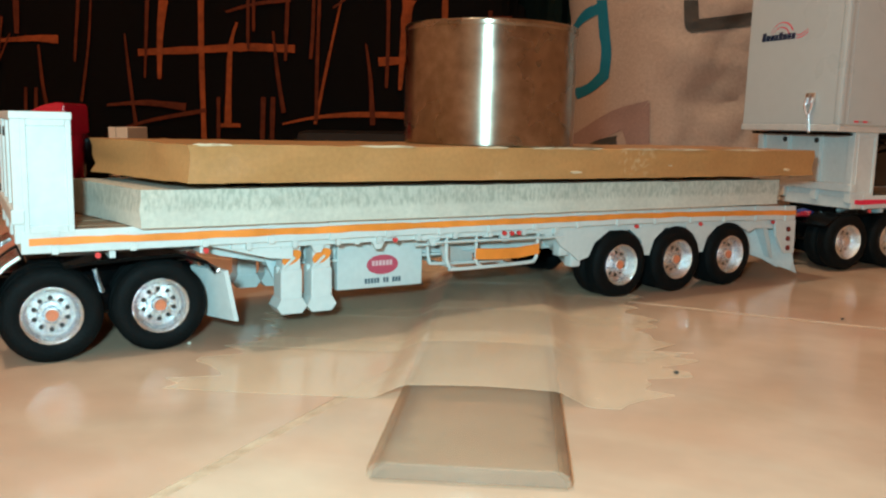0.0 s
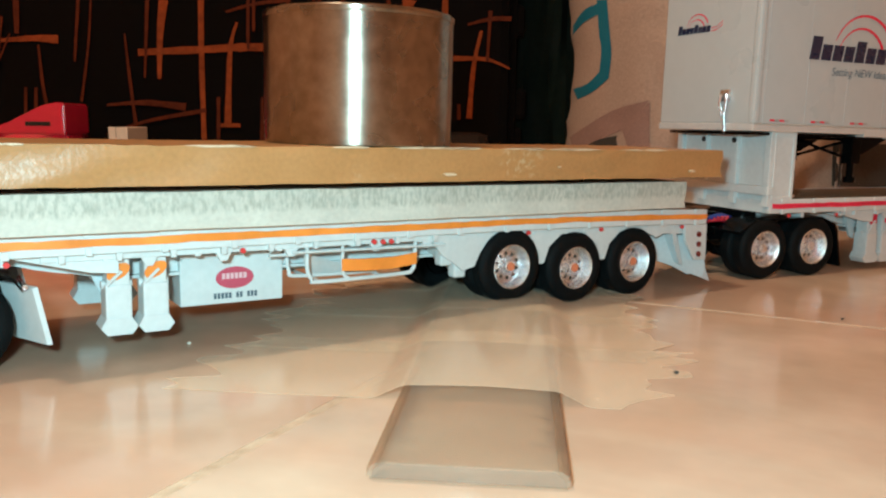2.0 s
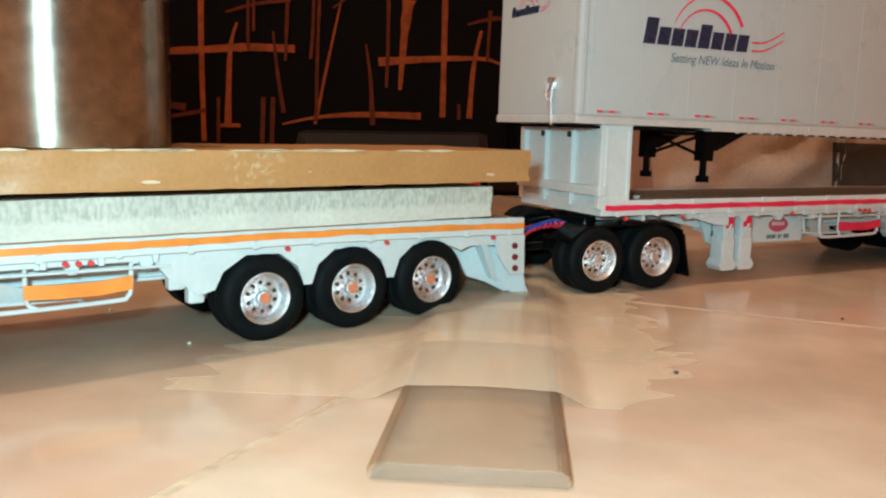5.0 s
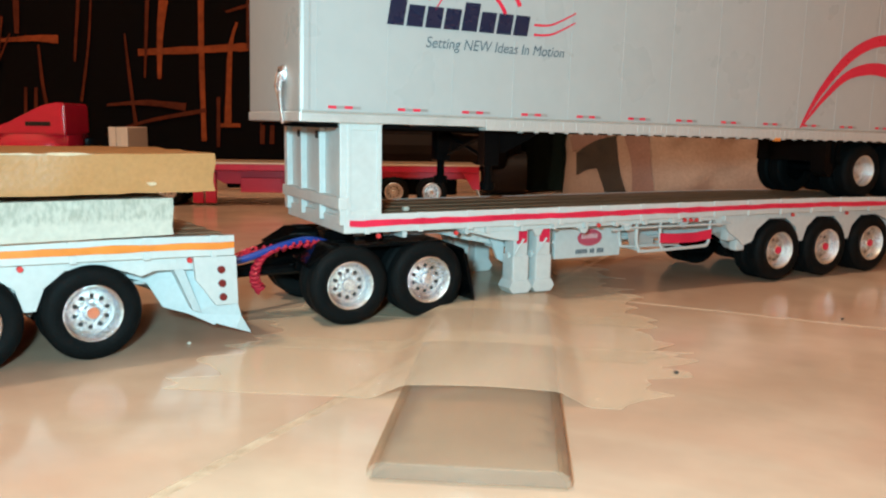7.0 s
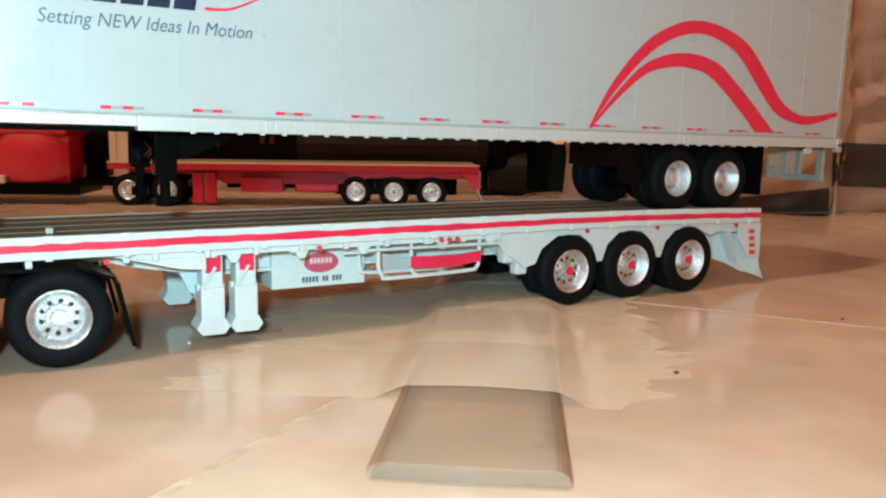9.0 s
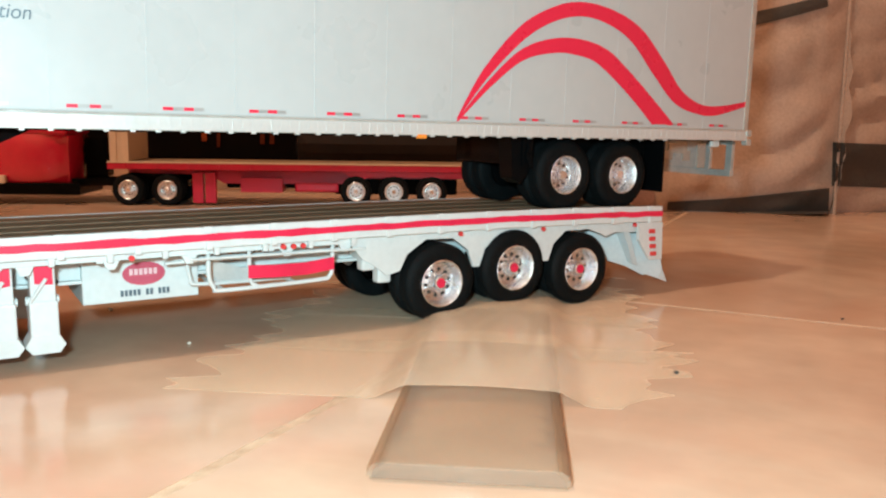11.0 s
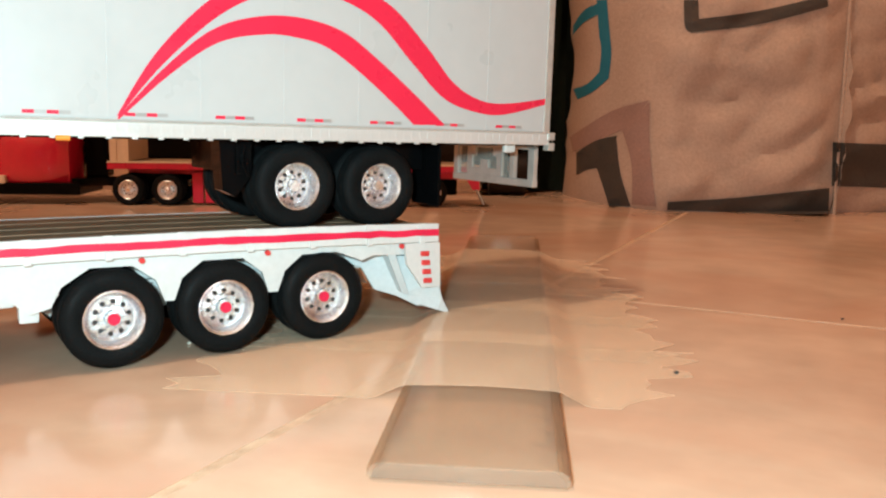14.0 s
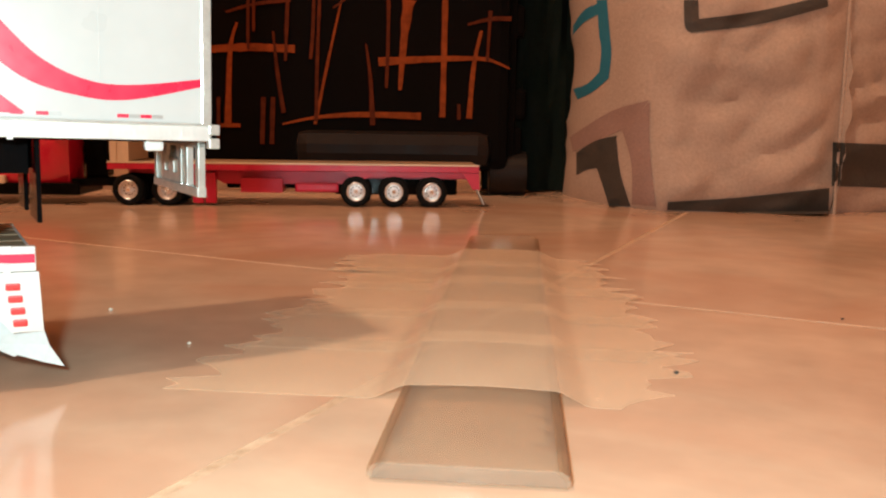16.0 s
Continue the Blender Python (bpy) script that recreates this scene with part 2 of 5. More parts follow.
def smooth_line(pts, n=12):
    """Points on a rounded line through the given ones."""
    out = []
    for i in range(len(pts) - 1):
        p0, p1, p2, p3 = pts[max(i - 1, 0)], pts[i], pts[i + 1], pts[min(i + 2, len(pts) - 1)]
        for k in range(n):
            t = k / n
            out.append(tuple(0.5 * (2 * b + (c - a) * t + (2 * a - 5 * b + 4 * c - d) * t * t + (3 * b - a - 3 * c + d) * t ** 3) for a, b, c, d in zip(p0, p1, p2, p3)))
    out.append(tuple(pts[-1]))
    return out


def thing(name, label, category, group="", at=None):
    ob = new(name)
    ob.empty_display_size = 0.01
    if at:
        ob.matrix_basis = at
    return tagged(ob, label, category, group)


# ---- paths of the moving things: seconds, x, y, z in millimetres, rise of the tail and heading in degrees ----
PATH_A = [
    (0, 59.17, 206.13, 0, -0.16, 30.47),
    (0.5, 52.9, 203.07, 0, -0.15, 30.95),
    (1, 44.02, 197.62, 0, -0.17, 31.6),
    (1.5, 32.14, 191.58, 0.36, -0.2, 32.26),
    (2, 31.1, 190.81, 0.11, -0.23, 32.67),
    (2.5, 27.53, 188.82, 0.48, -0.22, 33.05),
    (3, 21.65, 187.09, 0.5, -0.22, 33.6),
    (3.2, 18.67, 185.26, 0.47, -0.21, 33.74),
    (5.3, -24.47, 158.81, 0.05, -0.06, 35.83),
    (5.5, -29.16, 155.93, 0, -0.04, 36.06),
    (6, -46, 145.71, 0.05, 0.06, 35.86),
    (6.5, -65, 133.45, 0.1, 0.02, 35.75),
    (7, -75.14, 127.61, 0, -0.04, 35.74),
    (7.5, -87.3, 119.17, 0, -0.02, 35.75),
    (8, -102.82, 108.4, 0.21, 0.03, 35.75),
    (8.5, -123.68, 93.38, 0, 0, 35.75),
    (9, -134.36, 85.69, 0, 0, 35.75),
    (9.2, -135.98, 84.52, 0, 0, 35.75),
    (11.3, -168.54, 61.08, 0, 0, 35.75),
    (11.5, -172.84, 57.98, 0, 0, 35.75),
    (12, -178.64, 53.8, 0, 0, 35.75),
    (12.5, -184.93, 49.28, 0, 0, 35.75),
    (13, -199.63, 38.69, 0, 0, 35.75),
    (13.5, -206.22, 33.95, 0, 0, 35.75),
    (14, -214.93, 27.68, 0, 0, 35.75),
    (14.5, -227.18, 18.86, 0, 0, 35.75),
    (15, -246.65, 4.84, 0, 0, 35.75),
    (15.5, -259.91, -4.71, 0, 0, 35.75),
    (16, -275.74, -16.11, 0, 0, 35.75),
]
PATH_D = [
    (0, 126.43, 242.97, 0.4, -0, 22.23),
    (0.5, 119.31, 239.22, 0.07, 0, 22.32),
    (1, 109.94, 234.24, 0.16, 0, 22.52),
    (1.5, 97.23, 227.64, 0.24, 0.01, 22.79),
    (2, 96.46, 227.86, 0.19, 0, 23.07),
    (2.5, 92.57, 225.81, 0.21, -0.03, 23.38),
    (3, 87.04, 223.21, 0, -0.08, 23.77),
    (3.2, 83.89, 221.68, 0.06, -0.07, 23.91),
    (5.3, 39.28, 200.03, 0.84, 0.03, 25.85),
    (5.5, 34.33, 197.63, 0.93, 0.04, 26.07),
    (6, 16.97, 187.74, 1.57, 0.05, 26.48),
    (6.5, -0.63, 176.17, 0.64, 0.17, 26.65),
    (7, -10.58, 168.81, 0.25, 0.13, 26.65),
    (7.5, -22.15, 160.26, 0, -0.01, 26.68),
    (8, -37.32, 149.37, 0, -0.03, 26.82),
    (8.5, -58.89, 135.41, 0, 0.03, 27),
    (9, -70.32, 128.28, 0.73, 0.03, 27.09),
    (9.2, -71.94, 127.11, 0.7, 0.03, 27.22),
    (11.3, -104.55, 103.66, 0.08, 0, 29.76),
    (11.5, -108.85, 100.57, 0, 0, 30.1),
    (12, -114.75, 96.84, 0, 0, 30.7),
    (12.5, -120.54, 91.58, 0, 0, 31.3),
    (13, -135.45, 81.3, 0, 0, 31.9),
    (13.5, -141.9, 76.35, 0, 0, 32.5),
    (14, -150.21, 69.53, 0, 0, 33),
    (14.5, -163.8, 62.77, 0, 0, 33),
    (15, -183.76, 49.47, 0, 0, 33),
    (15.5, -197.39, 40.54, 0, 0, 33),
    (16, -213.03, 29.02, 0, 0, 33),
]
PATH_B = [
    (0, 250.62, 293.46, 0, -0, 22.22),
    (0.5, 243.23, 290.46, 0, -0.01, 22.56),
    (1, 233.44, 286.28, 0, 0.01, 22.92),
    (1.5, 220.65, 280.26, 0.26, 0.05, 23.28),
    (2, 219.46, 281.38, 0, 0.03, 23.65),
    (2.5, 215.11, 280.28, 0, -0.02, 24.04),
    (3, 209.49, 278.37, 0, -0.04, 24.4),
    (3.2, 206.3, 276.94, 0.05, -0.06, 24.44),
    (5.3, 160.92, 256.59, 0.75, -0.28, 25.03),
    (5.5, 155.9, 254.34, 0.83, -0.3, 25.1),
    (6, 137.1, 245.65, 0.76, -0.26, 25.76),
    (6.5, 118.17, 235.67, 0.61, -0.1, 26.44),
    (7, 107.68, 230.18, 0.89, 0.05, 27.23),
    (7.5, 95.33, 223.61, 0.67, 0.03, 28.15),
    (8, 79.43, 215.01, 0.39, -0.05, 29.09),
    (8.5, 57.01, 202.44, 0, -0.1, 29.82),
    (9, 45.61, 195.85, 0.07, -0.12, 30.32),
    (9.2, 43.88, 194.85, 0.15, -0.09, 30.4),
    (11.3, 9.12, 174.83, 1.83, 0.44, 32.06),
    (11.5, 4.53, 172.18, 2.05, 0.51, 32.28),
    (12, -2.19, 169.71, 1.71, 0.57, 32.82),
    (12.5, -8.28, 164.93, 1.29, 0.43, 33.06),
    (13, -22.99, 154.35, 0.67, 0.1, 33.08),
    (13.5, -29.63, 149.69, 0.84, -0.05, 33.14),
    (14, -38.04, 143.03, 0.89, -0.03, 33.09),
    (14.5, -51, 135.27, 0.78, -0, 32.8),
    (15, -70.67, 121.54, 1.04, 0.11, 32.46),
    (15.5, -83.79, 111.81, 1.19, 0.06, 32.12),
    (16, -98.99, 99.58, 2.1, -0.23, 31.75),
]


def carried_rows(path, offset=None, tilt=0.0):
    rows = []
    for t, x, y, z, rise, head in path:
        m = pose(x * MM, y * MM, z * MM, 0, tilt - rise, head)
        rows.append((t, m @ offset if offset else m))
    return rows


def travelled(path):
    """Seconds and metres rolled so far."""
    s, out = 0.0, []
    for i, row in enumerate(path):
        if i:
            s += math.hypot(row[1] - path[i - 1][1], row[2] - path[i - 1][2]) * MM
        out.append((row[0], s))
    return out


# ---- floor and room ----
def floor():
    ground = tagged(part("floor", boxm(-1560, 1560, -1560, 1560, -12, -0.12), GROUT), "polished beige tiled floor with pale grout joints", "floor", kind="structure")
    turn = Matrix.Rotation(radians(-25.5), 4, "Z")
    size, gap = 400.0, 1.9
    base = boxm(0, size - gap, 0, size - gap, -8, 0)
    first = part("tile", base, TILE, ground)
    cross = Vector((24.0, 203.0, 0))
    n = 0
    for i in range(-6, 6):
        for j in range(-6, 6):
            mid = cross + turn @ Vector(((i + 0.5) * size, (j + 0.5) * size, 0))
            if max(abs(mid.x), abs(mid.y)) > 1680:
                continue
            p = cross + turn @ Vector((i * size + gap / 2, j * size + gap / 2, 0))
            o = first if n == 0 else again(first, "tile", ground, (0, 0, 0))
            o.matrix_basis = Matrix.Translation(p * MM) @ turn
            n += 1
    return ground


floor()
for nm, dims in (("wall_north", (-1500, 1500, 1500, 1560, -1, 2400)), ("wall_west", (-1560, -1500, -1500, 1560, -1, 2400)), ("wall_east", (1500, 1560, -1500, 1560, -1, 2400)), ("wall_south", (-1560, 1560, -1560, -1500, -1, 2400))):
    tagged(part(nm, boxm(*dims), WALLPAINT), "plain warm-toned painted room wall", "wall", kind="structure")

tagged(part("ceiling", boxm(-1560, 1560, -1560, 1560, 2400, 2450), WALLPAINT), "plain pale ceiling of the room", "ceiling", kind="structure")


def ruler_frame():
    """The ruler's near corner and heading."""
    return Matrix.Translation((-8.6 * MM, 91.8 * MM, 0)) @ Matrix.Rotation(radians(-5.24), 4, "Z")


RW, RL, RT = 23.8, 199.5, 2.4


def ruler():
    ob = thing("ruler", "clear plastic ruler lying taped on the tiled floor", "ruler", at=ruler_frame())
    bm = bmesh.new()
    poly = [(0, 0.2), (0, 1.5), (1.4, RT), (RW - 1.4, RT), (RW, 1.5), (RW, 0.2)]
    a = [bm.verts.new((x, 0, z)) for x, z in poly]
    b = [bm.verts.new((x, RL, z)) for x, z in poly]
    bm.faces.new(a)
    bm.faces.new(b[::-1])
    for i in range(6):
        bm.faces.new((a[i], b[i], b[(i + 1) % 6], a[(i + 1) % 6]))
    bmesh.ops.bevel(bm, geom=list(bm.edges), offset=0.35, segments=2, affect="EDGES")
    part("blade", bm, RULERCLEAR, ob, "clear plastic with bevelled edges")
    for pl in ([(-0.04, 0.5), (-0.04, 1.6), (1.5, RT + 0.05), (1.5, RT + 0.02), (0.0, 1.5), (0.0, 0.5)], [(RW + 0.04, 0.5), (RW, 0.5), (RW, 1.5), (RW - 1.5, RT + 0.02), (RW - 1.5, RT + 0.05), (RW + 0.04, 1.6)]):
        part("bevelled_edge", prism(bmesh.new(), pl, 0.4, RL - 0.4), RULEREDGE, ob, "smoky bevelled edge")
    # pale film on the near end, the edge highlight put into its colour
    part("scuffed_end", prism(bmesh.new(), [(0.6, 0.6), (0.8, 1.5), (1.8, RT - 0.1), (RW - 1.8, RT - 0.1), (RW - 0.8, 1.5), (RW - 0.6, 0.6)], -0.06, 0.0), RULEREND, ob, "pale end face with its glint put into the colour")
    bm = bmesh.new()
    for k in range(8, 192):
        ln = 4.2 if k % 10 == 8 else 3.2 if k % 10 == 3 else 2.2
        for x0, s in ((0.5, 1), (RW - 0.5, -1)):
            xa, xb = x0, x0 + s * ln
            za, zb = [1.5 + (RT - 1.5) * min(1, (min(q, RW - q)) / 1.4) + 0.06 for q in (xa, xb)]
            vs = [bm.verts.new(c) for c in ((xa, k, za), (xb, k, zb), (xb, k + 0.3, zb), (xa, k + 0.3, za))]
            bm.faces.new(vs)
    tagged(part("scale_marking", bm, RULERINK, ob), kind="stuff")
    for k in range(4, 18, 2):
        for x0 in (5.2, RW - 7.4):
            part("numeral_bar", boxm(x0, x0 + 1.3, 9 + k * 10, 9.7 + k * 10, RT + 0.02, RT + 0.07), RULERINK, ob)
    return ob


ruler()


def tape_strips():
    """Strips of packing tape laid over the ruler, sloping to the floor on both sides, with torn ends."""
    rnd = random.Random(4)
    ob = thing("packing_tape", "strips of brown packing tape over the ruler", "tape", at=ruler_frame())
    strips = ((29.0, 62.0, -36, 37, 12), (54, 88, -34, 44, 2), (80, 118, -30, 46, -4), (108, 140, -27, 44, -4), (132, 161, -33, 42, -4))
    for n, (v0, v1, u0, u1, spread) in enumerate(strips):
        bm = bmesh.new()
        lift = 0.12 + 0.16 * n

        def height(u):
            if u < 0:
                return max(0.0, RT * (1 + u / 4.5)) * 0.9 if u > -4.5 else 0.0
            if u > RW:
                return max(0.0, RT * (1 - (u - RW) / 4.5)) * 0.9 if u < RW + 4.5 else 0.0
            return RT * 0.9 + 0.35 * math.sin(math.pi * u / RW) + 0.1

        rows, nv, nu = [], 13, 72
        for j in range(nv + 1):
            v = v0 + (v1 - v0) * j / nv
            a, b = u0 + rnd.uniform(-4, 6), u1 + rnd.uniform(-5, 4) + spread * j / nv
            row = []
            for i in range(nu + 1):
                u = u0 + (u1 - u0) * i / nu + (a - u0) * max(0, 1 - i / 7) + (b - u1) * max(0, 1 - (nu - i) / 7)
                wob = 0.04 * noise.noise((u * 0.12, v * 0.12, 1.0))
                row.append(bm.verts.new((u, v, height(u) + lift + wob)))
            rows.append(row)
        for r0, r1 in zip(rows, rows[1:]):
            for i in range(nu):
                bm.faces.new((r0[i], r0[i + 1], r1[i + 1], r1[i]))
        ext = bmesh.ops.extrude_face_region(bm, geom=list(bm.faces))
        for v in ext["geom"]:
            if isinstance(v, bmesh.types.BMVert):
                v.co.z -= 0.05
        part("tape_strip", bm, TAPE, ob, smooth=True)
    return ob


tape_strips()
for x, y, r, nm in ((39.9, 136.1, 0.42, "crumb"), (-72, 176, 0.5, "crumb"), (88, 178, 0.35, "crumb"), (-47, 150, 0.4, "crumb")):
    bm = bmesh.new()
    bmesh.ops.create_icosphere(bm, subdivisions=2, radius=r)
    for v in bm.verts:
        v.co *= 1 + 0.35 * noise.noise(v.co * 1.7 + Vector((x, y, 0)))
        v.co.z = v.co.z * 0.7
    tagged(part(nm, bm, BAGDARK if x > 0 else CONCRETE, at=(x, y, r * 0.62), smooth=True), "tiny crumb of dirt on the floor tiles", "crumb", "crumbs on the floor")

# ---- wheels ----
WHEEL_MESH = {}
ROLLING = []


def wheel(parent, x, y, z, out, cap, path=None, dual=True, R=8.3):
    """A chrome disc wheel with its tyres. out: -1 when the dished face looks to -y."""
    if R not in WHEEL_MESH:
        s = R / 8.3
        w = 4.4
        rs = s * 0.93 if R > 8 or R < 7.8 else s * 0.86
        dd = 2.4 if R > 8 else 2.9 if R > 7.8 else 1.9
        tyre = lathe(bmesh.new(), [(5.0 * rs, 0.5), (5.5 * rs, 0.15), (6.4 * s, 0), (7.1 * s, 0.05), (7.75 * s, 0.35), (8.15 * s, 0.8), *[(q * s, 1.0 + k * 0.62 + d) for k in range(4) for q, d in ((8.3, 0), (8.3, 0.44), (8.12, 0.48), (8.12, 0.58))], (8.22 * s, w - 0.7), (7.9 * s, w - 0.35), (7.2 * s, w), (5.5 * rs, w - 0.1), (5.0 * rs, w - 0.5), (5.0 * rs, 0.5)], 64)
        rim = lathe(bmesh.new(), [(5.35 * rs, 0.5), (5.35 * rs, -0.05), (5.15 * rs, -0.16), (4.95 * rs, -0.05), (4.8 * rs, 0.15), (4.62 * rs, 0.35), (4.45 * rs, dd - 0.35), (4.2 * rs, dd), (3.9 * rs, dd + 0.1), (3.3 * rs, dd - 0.15), (2.5 * rs, dd - 0.3), (2.3 * rs, dd - 0.55), (1.55 * rs, dd - 0.7), (1.4 * rs, dd - 1.5), (1.0 * rs, dd - 1.75), (0.01, dd - 1.8)], 48)
        for k in range(10):
            a = 2 * math.pi * k / 10
            ca, sa = 1.98 * rs * math.cos(a), 1.98 * rs * math.sin(a)
            rod(rim, (ca, dd - 0.4, sa), (ca, dd - 1.2, sa), 0.34 * rs, 8)
            rod(rim, (ca, dd - 1.1, sa), (ca, dd - 1.45, sa), 0.2 * rs, 6)
        # dark discs on the rim colour in the shade of the hand holes
        holes = bmesh.new()
        for k in range(10):
            a = 2 * math.pi * (k + 0.5) / 10
            ca, sa = 2.98 * rs * math.cos(a), 2.98 * rs * math.sin(a)
            rod(holes, (ca, dd + 0.1, sa), (ca, dd - 0.3, sa), 0.43 * rs, 9)
        drum = rod(bmesh.new(), (0, dd + 0.4, 0), (0, 9.2, 0), 4.4 * s, 24)
        capm = rod(bmesh.new(), (0, dd - 1.6, 0), (0, dd - 2.0, 0), 1.0 * s, 14)
        WHEEL_MESH[R] = [tyre, rim, holes, drum, capm]
    src = WHEEL_MESH[R]
    mats = (RUBBER, SATIN if R < 7.8 else CHROME, DARKHOLE, BLACK, cap)
    if isinstance(src[0], bmesh.types.BMesh):
        meshes = []
        for bm, nm, m in zip(src, ("tyre", "rim", "hand_holes", "wheel", "hub_cap"), mats):
            ob = part(nm, bm, m, smooth=True)
            meshes.append(ob.data)
            bpy.data.objects.remove(ob)
        WHEEL_MESH[R] = src = meshes
    hub = new("wheel", src[3])
    hub.parent = parent
    flip = pose(x * MM, y * MM, z * MM, 0, 0, 0 if out < 0 else 180)
    hub.matrix_basis = flip
    t = new("tyre", src[0])
    t.parent = hub
    if dual:
        t2 = new("tyre", src[0])
        t2.parent = hub
        t2.location = (0, 4.9 * MM, 0)
    r = new("rim", src[1])
    r.parent = hub
    h = tagged(new("hand_hole_ring", src[2]), kind="stuff")
    h.parent = hub
    c = new("hub_cap", src[4])
    c.parent = hub
    c.material_slots[0].link = "OBJECT"
    c.material_slots[0].material = cap
    if path:
        ROLLING.append((hub, parent, flip, path, R, out))
    return hub


def dot(parent, x, y, z, r, m, name="marker_light"):
    return part(name, rod(bmesh.new(), (x, y + 0.3, z), (x, y - 0.25, z), r, 12), m, parent, smooth=True)


# ---- flatbed trailers ----
DROOP_FROM, DROOP = -25.0, 1.1


def droop(x):
    """The deck's camber: how far the tail hangs below the straight line."""
    return -DROOP * (max(0.0, x - DROOP_FROM) / 69.0) ** 2


def bend_tail(ob):
    """Bends every still part of a trailer along its camber."""
    for o in ob.children:
        if o.name.startswith(("wheel", "axle")) or max(v.co.x for v in o.data.vertices) / MM < DROOP_FROM:
            continue
        bm = bmesh.new()
        bm.from_mesh(o.data)
        xs = [v.co.x / MM for v in bm.verts]
        for cut in (-25, -8, 5, 16, 26, 35):
            if min(xs) < cut - 2 and max(xs) > cut + 2:
                bmesh.ops.bisect_plane(bm, geom=bm.verts[:] + bm.edges[:] + bm.faces[:], plane_co=(cut * MM, 0, 0), plane_no=(1, 0, 0))
        for v in bm.verts:
            v.co.z += droop(v.co.x / MM) * MM
        bm.to_mesh(o.data)
        bm.free()


def flatbed(fx, stripe, cap, lens, path, label, group, leg_x, leg_z, deck, box_x, box_z):
    ob = thing("flatbed_trailer", label, "model trailer", group)
    W, rear = 38.5, 44.3
    # deck of planks
    for k in range(9):
        y0 = 1.4 + k * 3.97
        part("plank", boxm(fx + 8, rear - 0.6, y0 + 0.06, y0 + 3.91, 19.6, deck + 0.1 * (k % 2), 0.1), WOODDECK, ob)
    for y0, y1, top in ((0, 1.3, 21.7), (W - 1.3, W, deck + 0.1)):
        part("side_rail", boxm(fx, rear, y0, y1, 17.9, top, 0.2), WHITE, ob, "white painted rail")
    part("front_rail", boxm(fx + 0.05, fx + 8, 1.3, W - 1.3, 17.9, 21.1, 0.15), WHITE, ob)
    part("rear_rail", boxm(rear - 1.0, rear - 0.05, 1.3, W - 1.3, 17.2, 20.7, 0.15), WHITE, ob)
    n = 16
    for k in range(n):
        x = fx + 5 + (rear - fx - 9) * k / (n - 1)
        part("stake_pocket", boxm(x - 0.55, x + 0.55, -0.32, 0.2, 17.7, 19.1, 0.08), WHITE, ob)
        part("spool", boxm(x - 0.8, x + 0.8, -0.25, 0.3, 20.8, 21.8, 0.1), WHITE, ob)
    # hand painted stripe, uneven along its length
    rnd = random.Random(int(-fx))
    bm = bmesh.new()
    lo, hi = [], []
    m = 70
    for k in range(m + 1):
        x = fx + 1.2 + (rear - fx - 1.4) * k / m
        lo.append(bm.verts.new((x, -0.3, 19.25 + rnd.uniform(-0.13, 0.13))))
        hi.append(bm.verts.new((x, -0.3, 20.5 + rnd.uniform(-0.13, 0.13))))
    for k in range(m):
        bm.faces.new((lo[k], lo[k + 1], hi[k + 1], hi[k]))
    ext = bmesh.ops.extrude_face_region(bm, geom=list(bm.faces))
    for v in ext["geom"]:
        if isinstance(v, bmesh.types.BMVert):
            v.co.y += 0.3
    part("stripe", bm, stripe, ob, "hand-painted stripe along the rail")
    # main beams: shallow over the tractor, deep behind the legs
    for y0 in (9.5, 27.5):
        poly = [(fx + 6, 17.8), (fx + 6, 15.9), (-118, 15.7), (-104, 12.6), (-60, 12.4), (-30, 12.4), (rear - 3, 13.2), (rear - 3, 17.8)]
        part("main_beam", prism(bmesh.new(), poly, y0, y0 + 1.4), WHITE, ob)
        part("beam_flange", boxm(-104, rear - 3, y0 - 1.1, y0 + 2.4, 11.9, 12.5, 0.1), WHITE, ob)
    for k in range(12):
        x = fx + 14 + k * (rear - fx - 24) / 11
        part("cross_member", boxm(x - 0.5, x + 0.5, 1.4, W - 1.4, 16.4, 19.4), WHITE, ob)
    for a, b, zz in ((-70, -36, 16.9),):
        part("conduit", rod(bmesh.new(), (a, 1.2, zz - 1.0), (b, 1.2, zz - 1.3), 0.26, 8), WHITE, ob, smooth=True)
        part("conduit", rod(bmesh.new(), (a, 4.0, zz - 1.3), (b, 4.0, zz - 1.5), 0.3, 8), GREYWHITE, ob, smooth=True)
    for y0 in (1.35, W - 2.3):
        part("lower_rail", boxm(-113, -38, y0, y0 + 0.9, 16.7, 18.2, 0.15), WHITE, ob)
    for k in range(9):
        x = -110 + k * 8.9
        part("rail_gusset", prism(bmesh.new(), [(x - 0.5, 18.0), (x + 0.5, 18.0), (x + 0.4, 16.6), (x - 0.4, 16.6)], 0.3, 1.4), WHITE, ob)
    for x in (-96, -83, -70, -52, -40):
        part("bracket", prism(bmesh.new(), [(x - 2.2, 18.3), (x + 2.2, 18.3), (x + 0.6, 15.2), (x - 0.6, 15.2)], 1.6, 2.6), WHITE, ob)
    # headboard: a ribbed box across the nose
    hx0, hx1 = fx - 0.4, fx + 8.2
    part("headboard", boxm(hx0 + 0.9, hx1, 0.3, W - 0.3, 21.0, 40.0, 0.3), WHITE, ob, "white ribbed bulkhead")
    part("headboard_cap", boxm(hx0 - 0.5, hx1 + 0.1, -0.2, W + 0.2, 39.5, 40.8, 0.25), WHITE, ob)
    part("headboard_base", boxm(hx0 - 0.8, hx0 + 1.2, -0.4, W + 0.4, 22.8, 25.2, 0.25), WHITE, ob)
